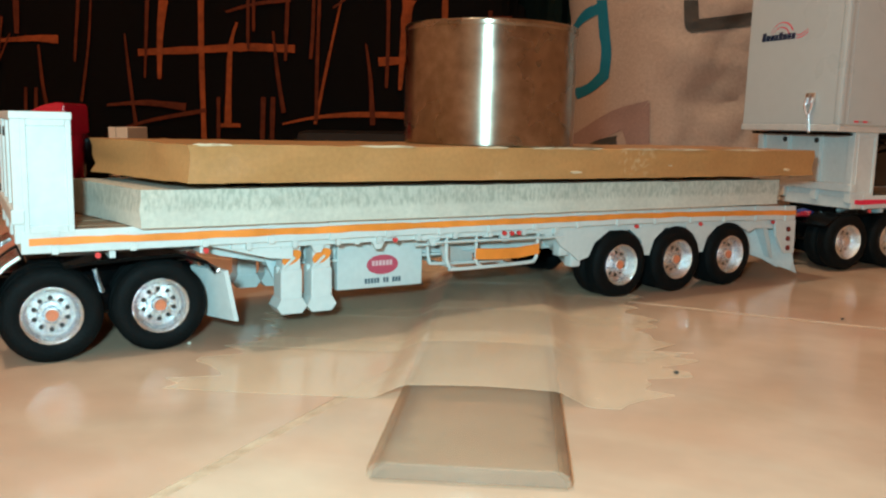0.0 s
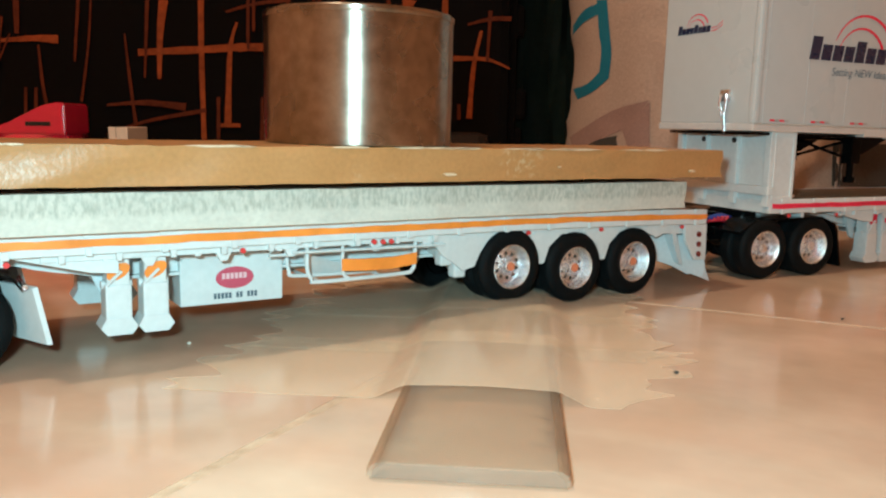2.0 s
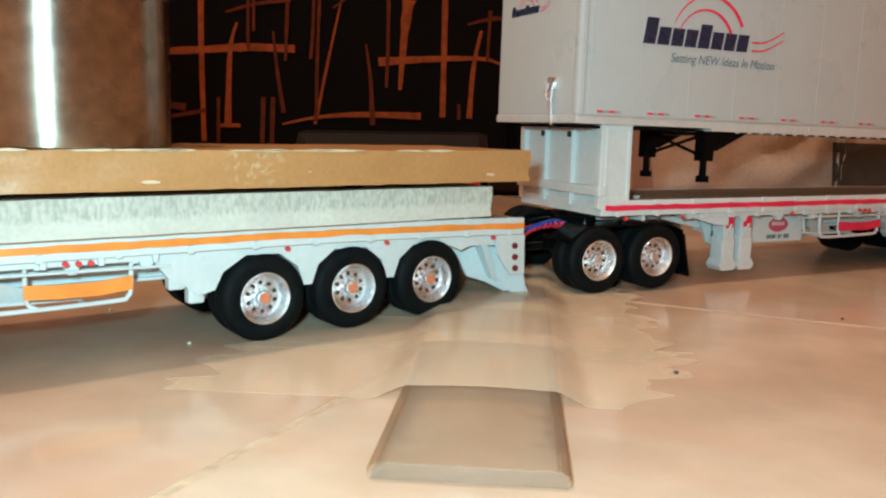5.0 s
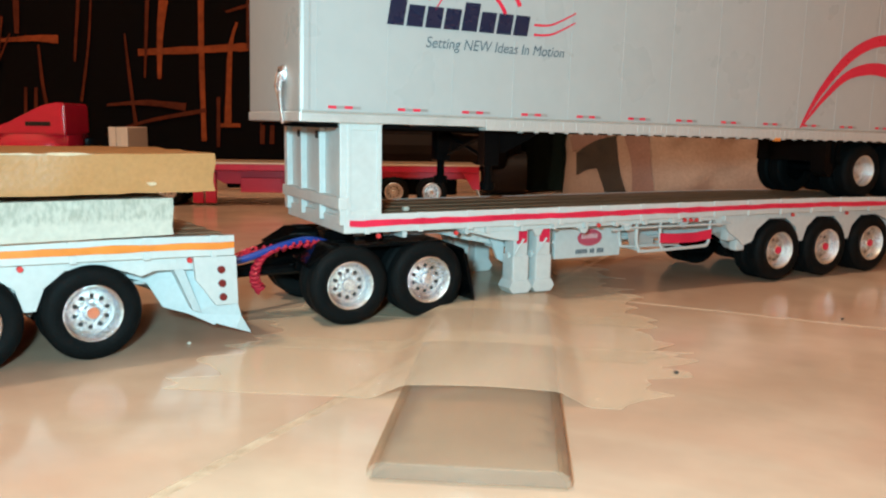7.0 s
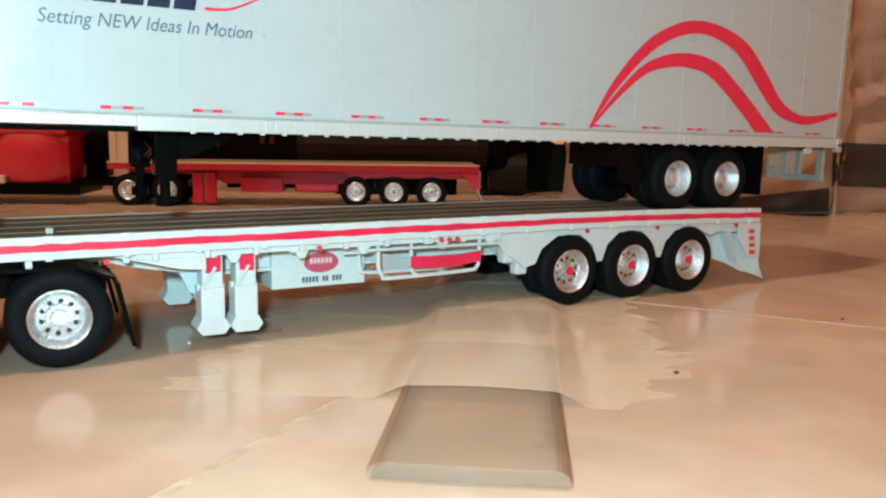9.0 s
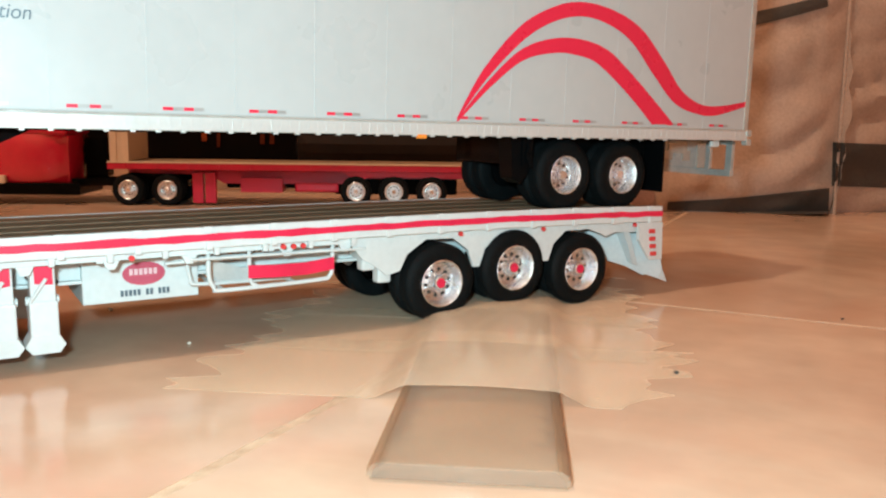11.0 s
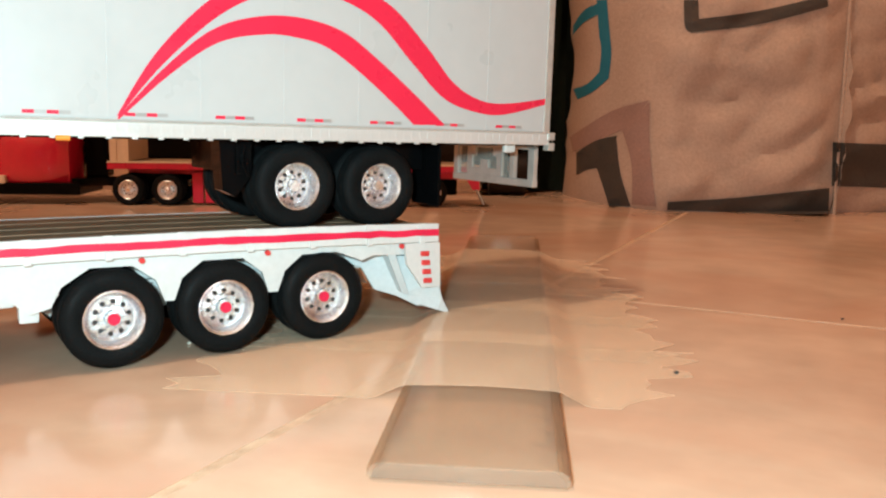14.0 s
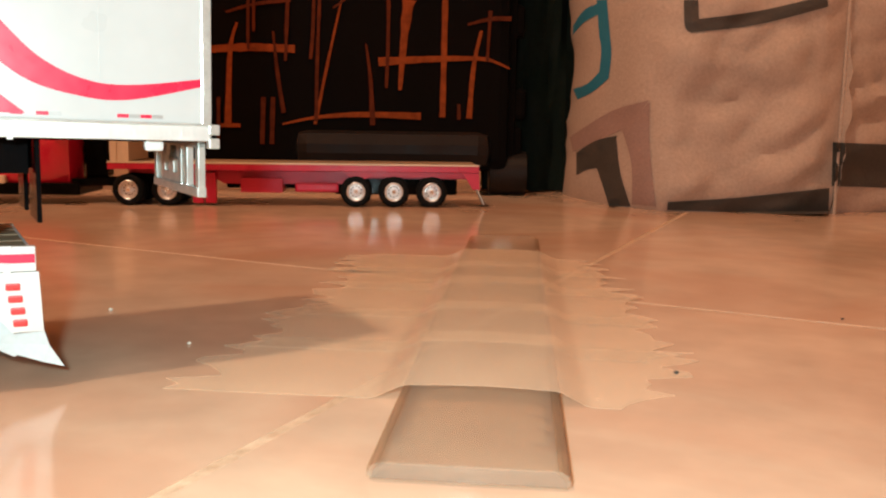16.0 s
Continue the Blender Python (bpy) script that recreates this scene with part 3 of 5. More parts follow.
    for y0 in (0.1, 12.6, 25.2, 36.0):
        part("headboard_rib", boxm(hx0 - 0.4, hx0 + 1.2, y0, y0 + 2.3, 19.6, 39.6, 0.25), WHITE, ob)
    bm = bmesh.new()
    for a in ((hx0 + 1.0, hx0 + 1.9, 21.2, 39.6), (hx1 - 1.0, hx1 - 0.1, 21.2, 39.6), (hx0 + 1.9, hx1 - 1.0, 38.5, 39.6), (hx0 + 1.9, hx1 - 1.0, 21.2, 22.5)):
        box(bm, a[0], a[1], -0.05, 0.5, a[2], a[3], 0.15)
    part("headboard_border", bm, WHITE, ob)
    for y0 in (13.8, 26.4):
        part("headboard_lamp", rod(bmesh.new(), (hx0 + 1.3, y0, 37.4), (hx0 - 0.7, y0, 37.4), 0.8, 12), DARKHOLE, ob, smooth=True)
    # landing legs
    for side in (0, 1):
        for k, x in enumerate((-103.4, -97.2)):
            y0 = 3.0 if side == 0 else W - 7.0
            x, d = x + leg_x, leg_z
            bm = boxm(x + 0.3, x + 4.1, y0, y0 + 4.0, 9.5, 18.0, 0.3)
            box(bm, x, x + 4.35, y0 - 0.3, y0 + 4.3, 3.4 + d, 10.4 + d, 0.4)
            prism(bm, [(x - 0.9, 3.0 + d), (x, 4.6 + d), (x + 4.3, 4.6 + d), (x + 5.2, 3.0 + d), (x + 4.2, 1.7 + d), (x + 0.1, 1.7 + d)], y0 - 0.5, y0 + 4.5)
            rod(bm, (x - 0.35, y0 + 2, 10.2 + d), (x + 4.7, y0 + 2, 10.2 + d), 0.75, 10)
            part("landing_leg", bm, WHITE, ob, "white leg with a flared foot")
            if side == 0:
                if lens == "dark":
                    pl = [(x + 2.2 + 1.9 * math.cos(a) + 0.25 * math.sin(a), 14.3 + 1.4 * math.sin(a) + 0.5 * math.cos(a)) for a in [2 * math.pi * n / 16 for n in range(16)]]
                else:
                    pl = [(x + 0.9, 17.4), (x + 3.7, 17.4), (x + 3.7, 13.6 - 0.3 * k), (x + 2.4, 13.4), (x + 1.0, 13.3 + 0.3 * k)]
                part("painted_patch", prism(bmesh.new(), pl, y0 - 0.2, y0 + 0.1), stripe, ob)
            part("leg_brace", rod(bmesh.new(), (x + 2.7, y0 - 0.4, 14.4), (x + 0.1, y0 - 0.5, 10.4 + leg_z), 0.3, 6), WHITE, ob)
        yb = 4.5 if side == 0 else W - 7.0
        part("leg_bracket", prism(bmesh.new(), [(-118, 17.8), (-101, 17.8), (-101, 14.2), (-105.5, 14.6)], yb - 2.6, yb - 1.9), WHITE, ob)
        part("leg_plate", prism(bmesh.new(), [(-106.4, 17.7), (-101.2, 17.7), (-101.2, 8.4), (-102.8, 9.2)], yb + 3.4, yb + 4.1), GREYWHITE, ob)
    part("gooseneck_web", prism(bmesh.new(), [(-124, 17.7), (-108, 17.7), (-108, 13.5), (-113, 14.5)], 8.6, 9.4), WHITE, ob)
    # toolbox with its decal
    bx, bz = box_x, box_z
    part("toolbox", boxm(bx - 10.3, bx + 9.6, 8.0, 26, bz - 4.9, 15.6, 0.25), WHITE, ob, "white toolbox with a red oval decal")
    bm = bmesh.new()
    vs = [bm.verts.new((bx + 3.7 * math.cos(a), 7.94, bz + 2.1 * math.sin(a))) for a in [2 * math.pi * k / 36 for k in range(36)]]
    bm.faces.new(vs)
    part("oval_decal", bm, PINK, ob)
    for k in range(6):
        part("decal_bar", boxm(bx - 2.5 + k * 0.83, bx - 1.9 + k * 0.83, 7.86, 7.95, bz - 0.2, bz + 0.9), PALEPINK, ob)
    for k in range(12):
        if k not in (5, 8):
            part("decal_bar", boxm(bx - 4.1 + k * 0.72, bx - 3.6 + k * 0.72, 7.88, 7.95, bz - 3.9, bz - 2.8), GREYTEXT, ob)
    # spare wheel cage of bent rods with a painted band
    for y0 in (2.4, 20.0):
        part("cage_bar", tube(bmesh.new(), smooth_line([(-66.5, y0, 17), (-66.5, y0, 12.5), (-65.6, y0, 10.4), (-63.8, y0, 9.7), (-45.5, y0, 10.0), (-43.2, y0, 10.6), (-42.6, y0, 12), (-42.4, y0, 17.4)], 5), 0.42), WHITE, ob, smooth=True)
        part("cage_bar", tube(bmesh.new(), smooth_line([(-59.0, y0, 17.4), (-59.0, y0, 12), (-58.6, y0, 10.6), (-57.5, y0, 9.9)], 5), 0.38), WHITE, ob, smooth=True)
    part("cage_bar", tube(bmesh.new(), smooth_line([(-69.5, 5.5, 15.5), (-69, 5.5, 11.8), (-67, 5.5, 10.6), (-50, 5.5, 10.4)], 5), 0.38), WHITE, ob, smooth=True)
    for x in (-64, -50):
        part("cage_bar", rod(bmesh.new(), (x, 2.4, 9.8), (x, 20, 9.8), 0.36, 8), WHITE, ob, smooth=True)
    part("cage_bar", rod(bmesh.new(), (-74, 3, 15.3), (-44, 3, 15.6), 0.3, 8), WHITE, ob, smooth=True)
    bm = bmesh.new()
    prism(bm, [(-59.4, 14.0), (-54, 13.7), (-48, 13.7), (-42.4, 14.3), (-42.4, 11.9), (-48, 11.3), (-54, 11.3), (-59.4, 11.6)], 1.75, 2.0)
    part("cage_band", bm, stripe, ob, "painted band on the cage")
    part("cage_mesh", prism(bmesh.new(), [(-65.5, 15), (-57, 12), (-57, 10.3), (-64.5, 10.2)], 7.0, 7.3), SILVER, ob)
    # suspension, axles and plates over the wheels
    for x in (-18.8, 0.0, 18.9):
        part("axle", rod(bmesh.new(), (x, 3, 8.3), (x, W - 3, 8.3), 1.4, 12), BLACK, ob, smooth=True)
        for y0 in (9.0, 27.0):
            part("hanger", prism(bmesh.new(), [(x - 10.5, 13), (x - 6, 13), (x - 6.6, 9), (x - 8.5, 7.4), (x - 10.2, 9)], y0, y0 + 2.6), GREYWHITE, ob)
            part("air_spring", rod(bmesh.new(), (x + 4, y0 + 1, 12.4), (x + 4, y0 + 1, 9.2), 1.8, 14), BLACK, ob, smooth=True)
    for y0 in (1.5, W - 2.3):
        part("side_plate", prism(bmesh.new(), [(-40, 17.9), (rear - 1, 17.9), (rear - 1, 15.2), (30, 15.5), (27.4, 14.6), (26.6, 15.0), (22, 16.6), (15, 16.4), (11.6, 13.6), (10.2, 9.8), (8.4, 9.8), (7.2, 13.6), (3.6, 16.4), (-3.6, 16.4), (-7.2, 13.6), (-8.6, 9.8), (-10.2, 9.8), (-11.6, 13.6), (-15.4, 16.3), (-22, 16.4), (-26.4, 13.6), (-28, 10.4), (-31, 9.6), (-33.2, 11.4), (-36.5, 13.4)], y0, y0 + 0.8), WHITE, ob)
    part("suspension_box", prism(bmesh.new(), [(-37, 16), (-27, 16), (-26.5, 12), (-28.5, 10.4), (-31, 9.9), (-35, 12.6)], 3.2, 9.5), WHITE, ob)
    for x, z in ((-34.5, 12.2), (-31.0, 9.4), (-28.2, 13.0)):
        part("suspension_lug", boxm(x - 1.6, x + 1.4, 2.4, 5.0, z - 1.4, z + 1.8, 0.5), WHITE, ob)
    # tail: lamp panels and mudflaps
    for y0 in (0.1, W - 0.9):
        part("lamp_panel", prism(bmesh.new(), [(36.5, 17.8), (44.6, 17.8), (44.9, 8.6), (40.6, 8.6), (36.9, 13.6)], y0, y0 + 0.8), WHITE, ob)
    for sgn, yb in ((1, 0.3), (-1, W - 0.3)):
        for name, pl, slope, off in (("mudflap", [(26.4, 13.6), (26.8, 15.2), (44.4, 14.6), (44.7, 9.6), (45.6, 6.2), (47.6, 2.6), (44.6, 3.6), (41.2, 4.7), (40.8, 4.4), (36.5, 6.6), (32.3, 7.9), (29.8, 12.4)], 0.38, 0.2),):
            bm = prism(bmesh.new(), pl, 0, 0.6)
            for v in bm.verts:
                v.co.y = yb + sgn * (v.co.y + off + max(0, 44.7 - v.co.x) * slope)
            part(name, bm, GREYWHITE, ob, "pale plastic mudflap")
    for yb in (3.4, W - 4.2):
        part("flap_stay", prism(bmesh.new(), [(33.4, 15.5), (35.2, 15.5), (38.4, 7.0), (36.8, 7.6)], yb - 1.6, yb + 1.2), GREYWHITE, ob)
    part("tail_beam", boxm(40.5, 43.8, 2.0, W - 2.0, 11.5, 17.6, 0.2), GREYWHITE, ob)
    if lens == "dark":
        for z in (15.3, 12.7, 10.1):
            dot(ob, 41.6 + (15.3 - z) * 0.06, -0.05, z, 0.72, DARKLENS, "tail_lamp")
    else:
        for k in range(4):
            z = 15.6 - k * 1.85
            part("tail_lamp", boxm(40.0 + 0.25 * k, 42.0 + 0.25 * k, -0.25, 0.3, z - 0.55, z + 0.55, 0.25), REDLENS, ob)
    for x, z in ((-118, 17.0), (-80, 17.1), (-51.3, 17.2), (-53.3, 17.3), (-49.4, 17.2), (-14, 17.2), (8, 17.2), (36, 17.2), (-136, 17.2)):
        dot(ob, x, 0.75 if x > -40 else 0.1, z, 0.5, REDLENS)
    # wheels
    for x in (-18.8, 0.0, 19.0):
        wheel(ob, x, 0.0, 8.3, -1, cap, path)
        wheel(ob, x, W, 8.3, 1, cap, path)
    bend_tail(ob)
    return ob


TRAILER_A = flatbed(-147.5, ORANGE, CAPORANGE, "dark", PATH_A, "white model flatbed trailer with an orange stripe", "coupled model trailers", 0.3, 1.6, 21.55, -78.9, 10.8)
TRAILER_B = flatbed(-143.5, RED, RED, "red", PATH_B, "white model flatbed trailer with a red stripe and brown deck", "coupled model trailers", 1.6, 0.2, 20.78, -76.5, 13.0)


# ---- load of the first trailer ----
def slab(name, x0, x1, y0, y1, z0, z1, m, label, seed, rough, skew):
    ob = bmesh.new()
    nx, ny, nz = 60, 10, 4
    pts = {}

    def v(i, j, k):
        if (i, j, k) not in pts:
            x, y, z = x0 + (x1 - x0) * i / nx, y0 + (y1 - y0) * j / ny, z0 + (z1 - z0) * k / nz
            x -= skew * j / ny * (1 - i / nx)
            q = Vector((x * 0.09, y * 0.09, z * 0.3 + seed))
            d = rough * noise.noise(q) + rough * 0.6 * noise.noise(q * 4)
            if i in (0, nx):
                x += (d - 0.3 * rough) * (1 if i else -1) * (1.6 if k not in (0, nz) else 0.2)
            if j in (0, ny):
                y += d * (1 if j else -1) * (1.2 if k not in (0, nz) else -0.6)
            if k == nz and (j in (0, ny) or i in (0, nx)):
                z -= abs(d) * 0.6
            if k == 0 and (j in (0, ny) or i in (0, nx)):
                z += abs(d) * 0.5
            pts[(i, j, k)] = ob.verts.new((x, y, z))
        return pts[(i, j, k)]

    def grid(f, a, b):
        for p in range(a):
            for q in range(b):
                ob.faces.new((f(p, q), f(p + 1, q), f(p + 1, q + 1), f(p, q + 1)))

    grid(lambda p, q: v(p, 0, q), nx, nz)
    grid(lambda p, q: v(p, ny, q), nx, nz)
    grid(lambda p, q: v(0, p, q), ny, nz)
    grid(lambda p, q: v(nx, p, q), ny, nz)
    grid(lambda p, q: v(p, q, 0), nx, ny)
    grid(lambda p, q: v(p, q, nz), nx, ny)
    o = part(name, ob, m, smooth=True)
    return tagged(o, label, "slab", "slabs on the trailer")


SLAB_LOW = slab("stone_slab", -129.5, 32.0, -3.2, 28.5, 21.75, 28.3, SAWN, "grey rough-cut stone slab lying on the trailer deck", 1.0, 0.35, 7.0)
SLAB_TOP = slab("ceramic_slab", -123.2, 37.5, -9.0, 27.0, 29.6, 36.2, GLAZE, "ochre ceramic tile piece lying on the stone slab", 7.0, 0.6, 10.0)
CHIPWHITE = mat("chipped_pale_glaze", (0.62, 0.47, 0.30), 0.5, var=0.2, scale=200)


def slab_chips(parent):
    """Pale chips and scrapes along the near edge of the ceramic slab."""
    rnd = random.Random(11)
    for k in range(20):
        x = rnd.uniform(-120, 34)
        edge = k < 17
        w, h = (rnd.uniform(3.0, 13.0), rnd.uniform(0.14, 0.3)) if edge else (rnd.uniform(0.6, 3.4), rnd.uniform(0.12, 0.4))
        z = 36.05 if edge else rnd.uniform(30.2, 33.4)
        bm = bmesh.new()
        n = 11
        pts = [(x + w / 2 * math.cos(2 * math.pi * i / n) * rnd.uniform(0.6, 1.1), z + h * math.sin(2 * math.pi * i / n) * rnd.uniform(0.5, 1.1)) for i in range(n)]
        prism(bm, pts, -9.75 if not edge else -9.35, -8.3)
        part("chip", bm, CHIPWHITE, parent)


slab_chips(SLAB_TOP)
SPACERS = [tagged(part("spacer", boxm(x - 3, x + 3, y - 2, y + 2, 28.2, 29.8, 0.3), CASERUBBER), "small dark spacer between the slabs", "spacer", "spacers between the slabs") for x in (-110, 0) for y in (4, 20)]


def steel_can():
    c = (-52.5, 9.0)
    ob = thing("steel_cylinder", "brushed steel cylinder standing on the slabs", "cylinder")
    seg = 96
    prof = [(18.1, 36.15), (18.7, 36.4), (18.8, 37.2), (18.8, 60.2)]
    rim = [(18.85, 60.2), (19.0, 60.4), (19.0, 61.2), (18.7, 61.5), (18.2, 61.5), (18.1, 59.4), (0.05, 59.4)]
    for name, outline in (("shell", prof), ("lid", rim)):
        bm = bmesh.new()
        rings = [[bm.verts.new((c[0] + r * math.cos(2 * math.pi * i / seg), c[1] + r * math.sin(2 * math.pi * i / seg), z)) for i in range(seg)] for r, z in outline]
        for a, b in zip(rings, rings[1:]):
            for i in range(seg):
                bm.faces.new((a[i], a[(i + 1) % seg], b[(i + 1) % seg], b[i]))
        if name == "shell":
            bm.faces.new(rings[0])
        part(name, bm, STEEL, ob, smooth=True)
    return ob


CAN = steel_can()


# ---- box trailer that rides on the second flatbed: built level, it rests nose up on the headboard ----
VAN_REAR, VAN_FRONT, VAN_TILT = 70.6, -153.4, 0.95


def lev(x, z):
    """From the leaning trailer to its own level."""
    return z - (VAN_REAR - x) * math.tan(radians(VAN_TILT))


def ribbon(name, top, bottom, y, m, parent, label=""):
    bm = bmesh.new()
    a = [bm.verts.new((x + 0.5, y, lev(x, z))) for x, z in smooth_line(top, 10)]
    b = [bm.verts.new((x + 0.5, y, lev(x, z))) for x, z in smooth_line(bottom, 10)]
    for i in range(len(a) - 1):
        bm.faces.new((a[i], a[i + 1], b[i + 1], b[i]))
    return part(name, bm, m, parent, label)


def van():
    ob = thing("box_trailer", "white model box trailer with red swooshes riding on the flatbed", "model trailer")
    x0, x1, y0, y1, zb, zt = VAN_FRONT, VAN_REAR, -1.7, 36.4, 38.7, 88.0
    part("body", boxm(x0, x1, y0, y1, zb, zt, 0.5), VANWHITE, ob, "glossy white box with panel seams")
    # seams of the side panels and corner posts
    x = x0 + 3.2
    k = 0
    while x < x1 - 3:
        part("panel_seam", boxm(x - 0.16, x + 0.16, y0 - 0.06, y0 + 0.3, zb + 0.2, zt - 1), VANWHITE, ob)
        x += 14.6
        k += 1
    part("corner_post", boxm(x0 - 0.15, x0 + 2.2, y0 - 0.15, y0 + 2.2, zb, zt - 0.2, 0.7), VANWHITE, ob)
    part("corner_post", boxm(x1 - 1.4, x1 + 0.3, y0 - 0.22, y0 + 1.6, 36.6, zt - 0.2, 0.25), CLEARGREY, ob, "pale grey corner post")
    part("corner_post", boxm(x1 - 1.4, x1 + 0.3, y1 - 1.6, y1 + 0.22, 36.6, zt - 0.2, 0.25), CLEARGREY, ob)
    # silver lower rail with its row of ribs
    part("lower_rail", boxm(x0 - 0.2, -113, y0 - 0.25, y1 + 0.25, 36.9, 38.8, 0.25), SILVER, ob, "silver rail round the foot")
    part("lower_rail", boxm(-113, x1, y0 - 0.25, y1 + 0.25, 36.2, 38.8, 0.2), SILVER, ob, "silver rail round the foot")
    part("rail_lip", boxm(x0, x1, y0 - 0.42, y0, 38.55, 39.0, 0.1), CLEARGREY, ob)
    rib = None
    x = -110.0
    while x < x1 - 2:
        if rib is None:
            rib = part("rail_rib", boxm(-0.62, 0.62, -0.05, 0.2, 36.75, 38.4), SILVER, ob, at=(x, y0 - 0.25, 0))
        else:
            again(rib, "rail_rib", ob, (x, y0 - 0.25, 0))
        x += 1.75
    tip = None
    for k in range(37):
        x = -104.0 + 4.05 * k
        if tip is None:
            tip = part("crossmember_tip", boxm(-0.4, 0.4, 0.0, 0.8, 35.9, 36.3, 0.08), SILVER, ob, at=(x, y0 - 0.1, 0))
        else:
            again(tip, "crossmember_tip", ob, (x, y0 - 0.1, 0))
    # reflective strips: red and silver by turns
    x = x0 + 5.5
    while x < x1 - 6:
        w = 6.8
        for j in range(4):
            part("reflector", boxm(x + j * w / 4, x + (j + 1) * w / 4 - 0.05, y0 - 0.05, y0 + 0.1, 39.55, 40.1), DECALRED if j % 2 == 0 else REFLEX, ob)
        x += 14.6
    # swooshes
    yd = y0 - 0.14
    ribbon("swoosh", [(-18.2, 41.0), (-12, 51), (-3, 60.2), (6, 64.8), (14, 66.2), (23, 65.0), (31.3, 61.6), (38.8, 55.0), (45.3, 48.4), (52, 45.2), (59, 44.8), (70.0, 46.2)],
           [(-17.8, 41.0), (-11, 49.2), (-2, 57.4), (6, 61.7), (14, 63.2), (21.8, 61.8), (28.6, 58.4), (35.6, 51.8), (43.0, 45.4), (50.6, 42.9), (58, 42.5), (70.0, 45.1)], yd, DECALRED, ob, "red curved decal")
    ribbon("swoosh", [(-18.2, 40.6), (-11, 48.5), (-3, 55.2), (5, 58.0), (13, 58.4), (21, 56.6), (28, 52.2), (36, 46.2), (43.4, 40.2)],
           [(-17.8, 40.5), (-10, 47.6), (-2, 53.2), (6, 55.1), (12, 55.0), (18, 53.6), (25, 49.2), (32, 43.8), (36.2, 40.2)], yd, DECALRED, ob, "red curved decal")
    # lettering of the maker as plain slanted bars, with its red arcs
    def mark(xa, za, s, yy, side=True):
        for k in range(8):
            xx = xa + k * 4.05 * s
            h = 6.0 if k == 0 else 5.6 if k == 4 else 4.1
            wd = 3.45
            pl = [(xx, za), (xx + wd * s, za), (xx + (wd + h * 0.16) * s, za + h * s), (xx + h * 0.16 * s, za + h * s)]
            if side:
                part("mark_bar", prism(bmesh.new(), pl, yy, yy + 0.1), NAVY, ob)
            else:
                part("mark_bar", prismx(bmesh.new(), [(36.4 - p, q) for p, q in pl], x0 - 0.12, x0 + 0.1), NAVY, ob)
        for r0, r1, a0 in ((11.5, 1.0, 0), (8.8, 0.9, 1)):
            bm = bmesh.new()
            n = 22
            va, vb = [], []
            for i in range(n + 1):
                a = math.pi * (0.87 - 0.72 * i / n)
                w = r1 * s * (0.25 + 0.75 * i / n)
                px, pz = xa + (19.5 - a0) * s + r0 * s * math.cos(a), za + (0.6 - a0 * 0.6) * s + r0 * s * 1.02 * math.sin(a)
                for lst, q in ((va, w / 2), (vb, -w / 2)):
                    cx, cz = px + q * math.cos(a), pz + q * math.sin(a)
                    lst.append(bm.verts.new((cx, yy, cz) if side else (x0 - 0.12, 36.4 - cx, cz)))
            for i in range(n):
                bm.faces.new((va[i], va[i + 1], vb[i + 1], vb[i]))
            part("mark_arc", bm, DECALRED, ob)
        for dz in (0.4, 2.4):
            line = smooth_line([(xa + 33.4 * s, za + dz * s), (xa + 38 * s, za + (dz + 0.4) * s), (xa + 44 * s, za + (dz + 3.2) * s)], 8)
            bm = bmesh.new()
            va = [bm.verts.new((x, yy, z + 0.3 * s) if side else (x0 - 0.12, 36.4 - x, z + 0.3 * s)) for x, z in line]
            vb = [bm.verts.new((x, yy, z - 0.2 * s * (1 - i / len(line))) if side else (x0 - 0.12, 36.4 - x, z - 0.2 * s)) for i, (x, z) in enumerate(line)]
            for i in range(len(line) - 1):
                bm.faces.new((va[i], va[i + 1], vb[i + 1], vb[i]))
            part("mark_line", bm, DECALRED, ob)

    mark(-136.0, lev(-120, 59.4), 1.02, y0 - 0.14)
    mark(5.6, lev(x0, 67.5), 0.42, 0, side=False)
    # slogan
    cu = bpy.data.curves.new("slogan", "FONT")
    cu.body, cu.size, cu.shear, cu.extrude = "Setting NEW Ideas In Motion", 1.0, 0.22, 0.0
    tmp = new("slogan", cu)
    bpy.context.view_layer.update()
    me = bpy.data.meshes.new_from_object(tmp.evaluated_get(bpy.context.evaluated_depsgraph_get()))
    bpy.data.objects.remove(tmp)
    xs = [v.co.x for v in me.vertices]
    sx, sz = 33.6 / (max(xs) - min(xs)), 3.1
    for v in me.vertices:
        v.co = Vector(((-127.4 + (v.co.x - min(xs)) * sx), y0 - 0.14, lev(-110, 55.4) + v.co.y * sz)) * MM
    me.materials.append(GREYTEXT)
    o = new("slogan", me)
    o.parent = ob
    # air and light couplings on the nose
    bm = boxm(x0 - 0.6, x0 + 0.1, 7.0, 10.6, 47.2, 50.4, 0.2)
    rod(bm, (x0 - 0.9, 7.9, 49.4), (x0 - 0.2, 7.9, 49.4), 0.8, 12)
    rod(bm, (x0 - 0.9, 9.8, 49.4), (x0 - 0.2, 9.8, 49.4), 0.8, 12)
    tube(bm, smooth_line([(x0 - 0.9, 7.6, 49), (x0 - 1.3, 7.5, 46), (x0 - 1.0, 8.4, 44), (x0 - 0.6, 8.6, 41.5), (x0 - 0.3, 8.6, 39)], 4), 0.45)
    tube(bm, smooth_line([(x0 - 0.9, 9.9, 49), (x0 - 1.3, 10.0, 46.5), (x0 - 1.0, 9.3, 44.5), (x0 - 0.6, 8.9, 42)], 4), 0.4)
    bmesh.ops.translate(bm, vec=(0, 0, -2.6), verts=bm.verts)
    part("coupling", bm, CHROME, ob, "chrome hose coupling", smooth=True)
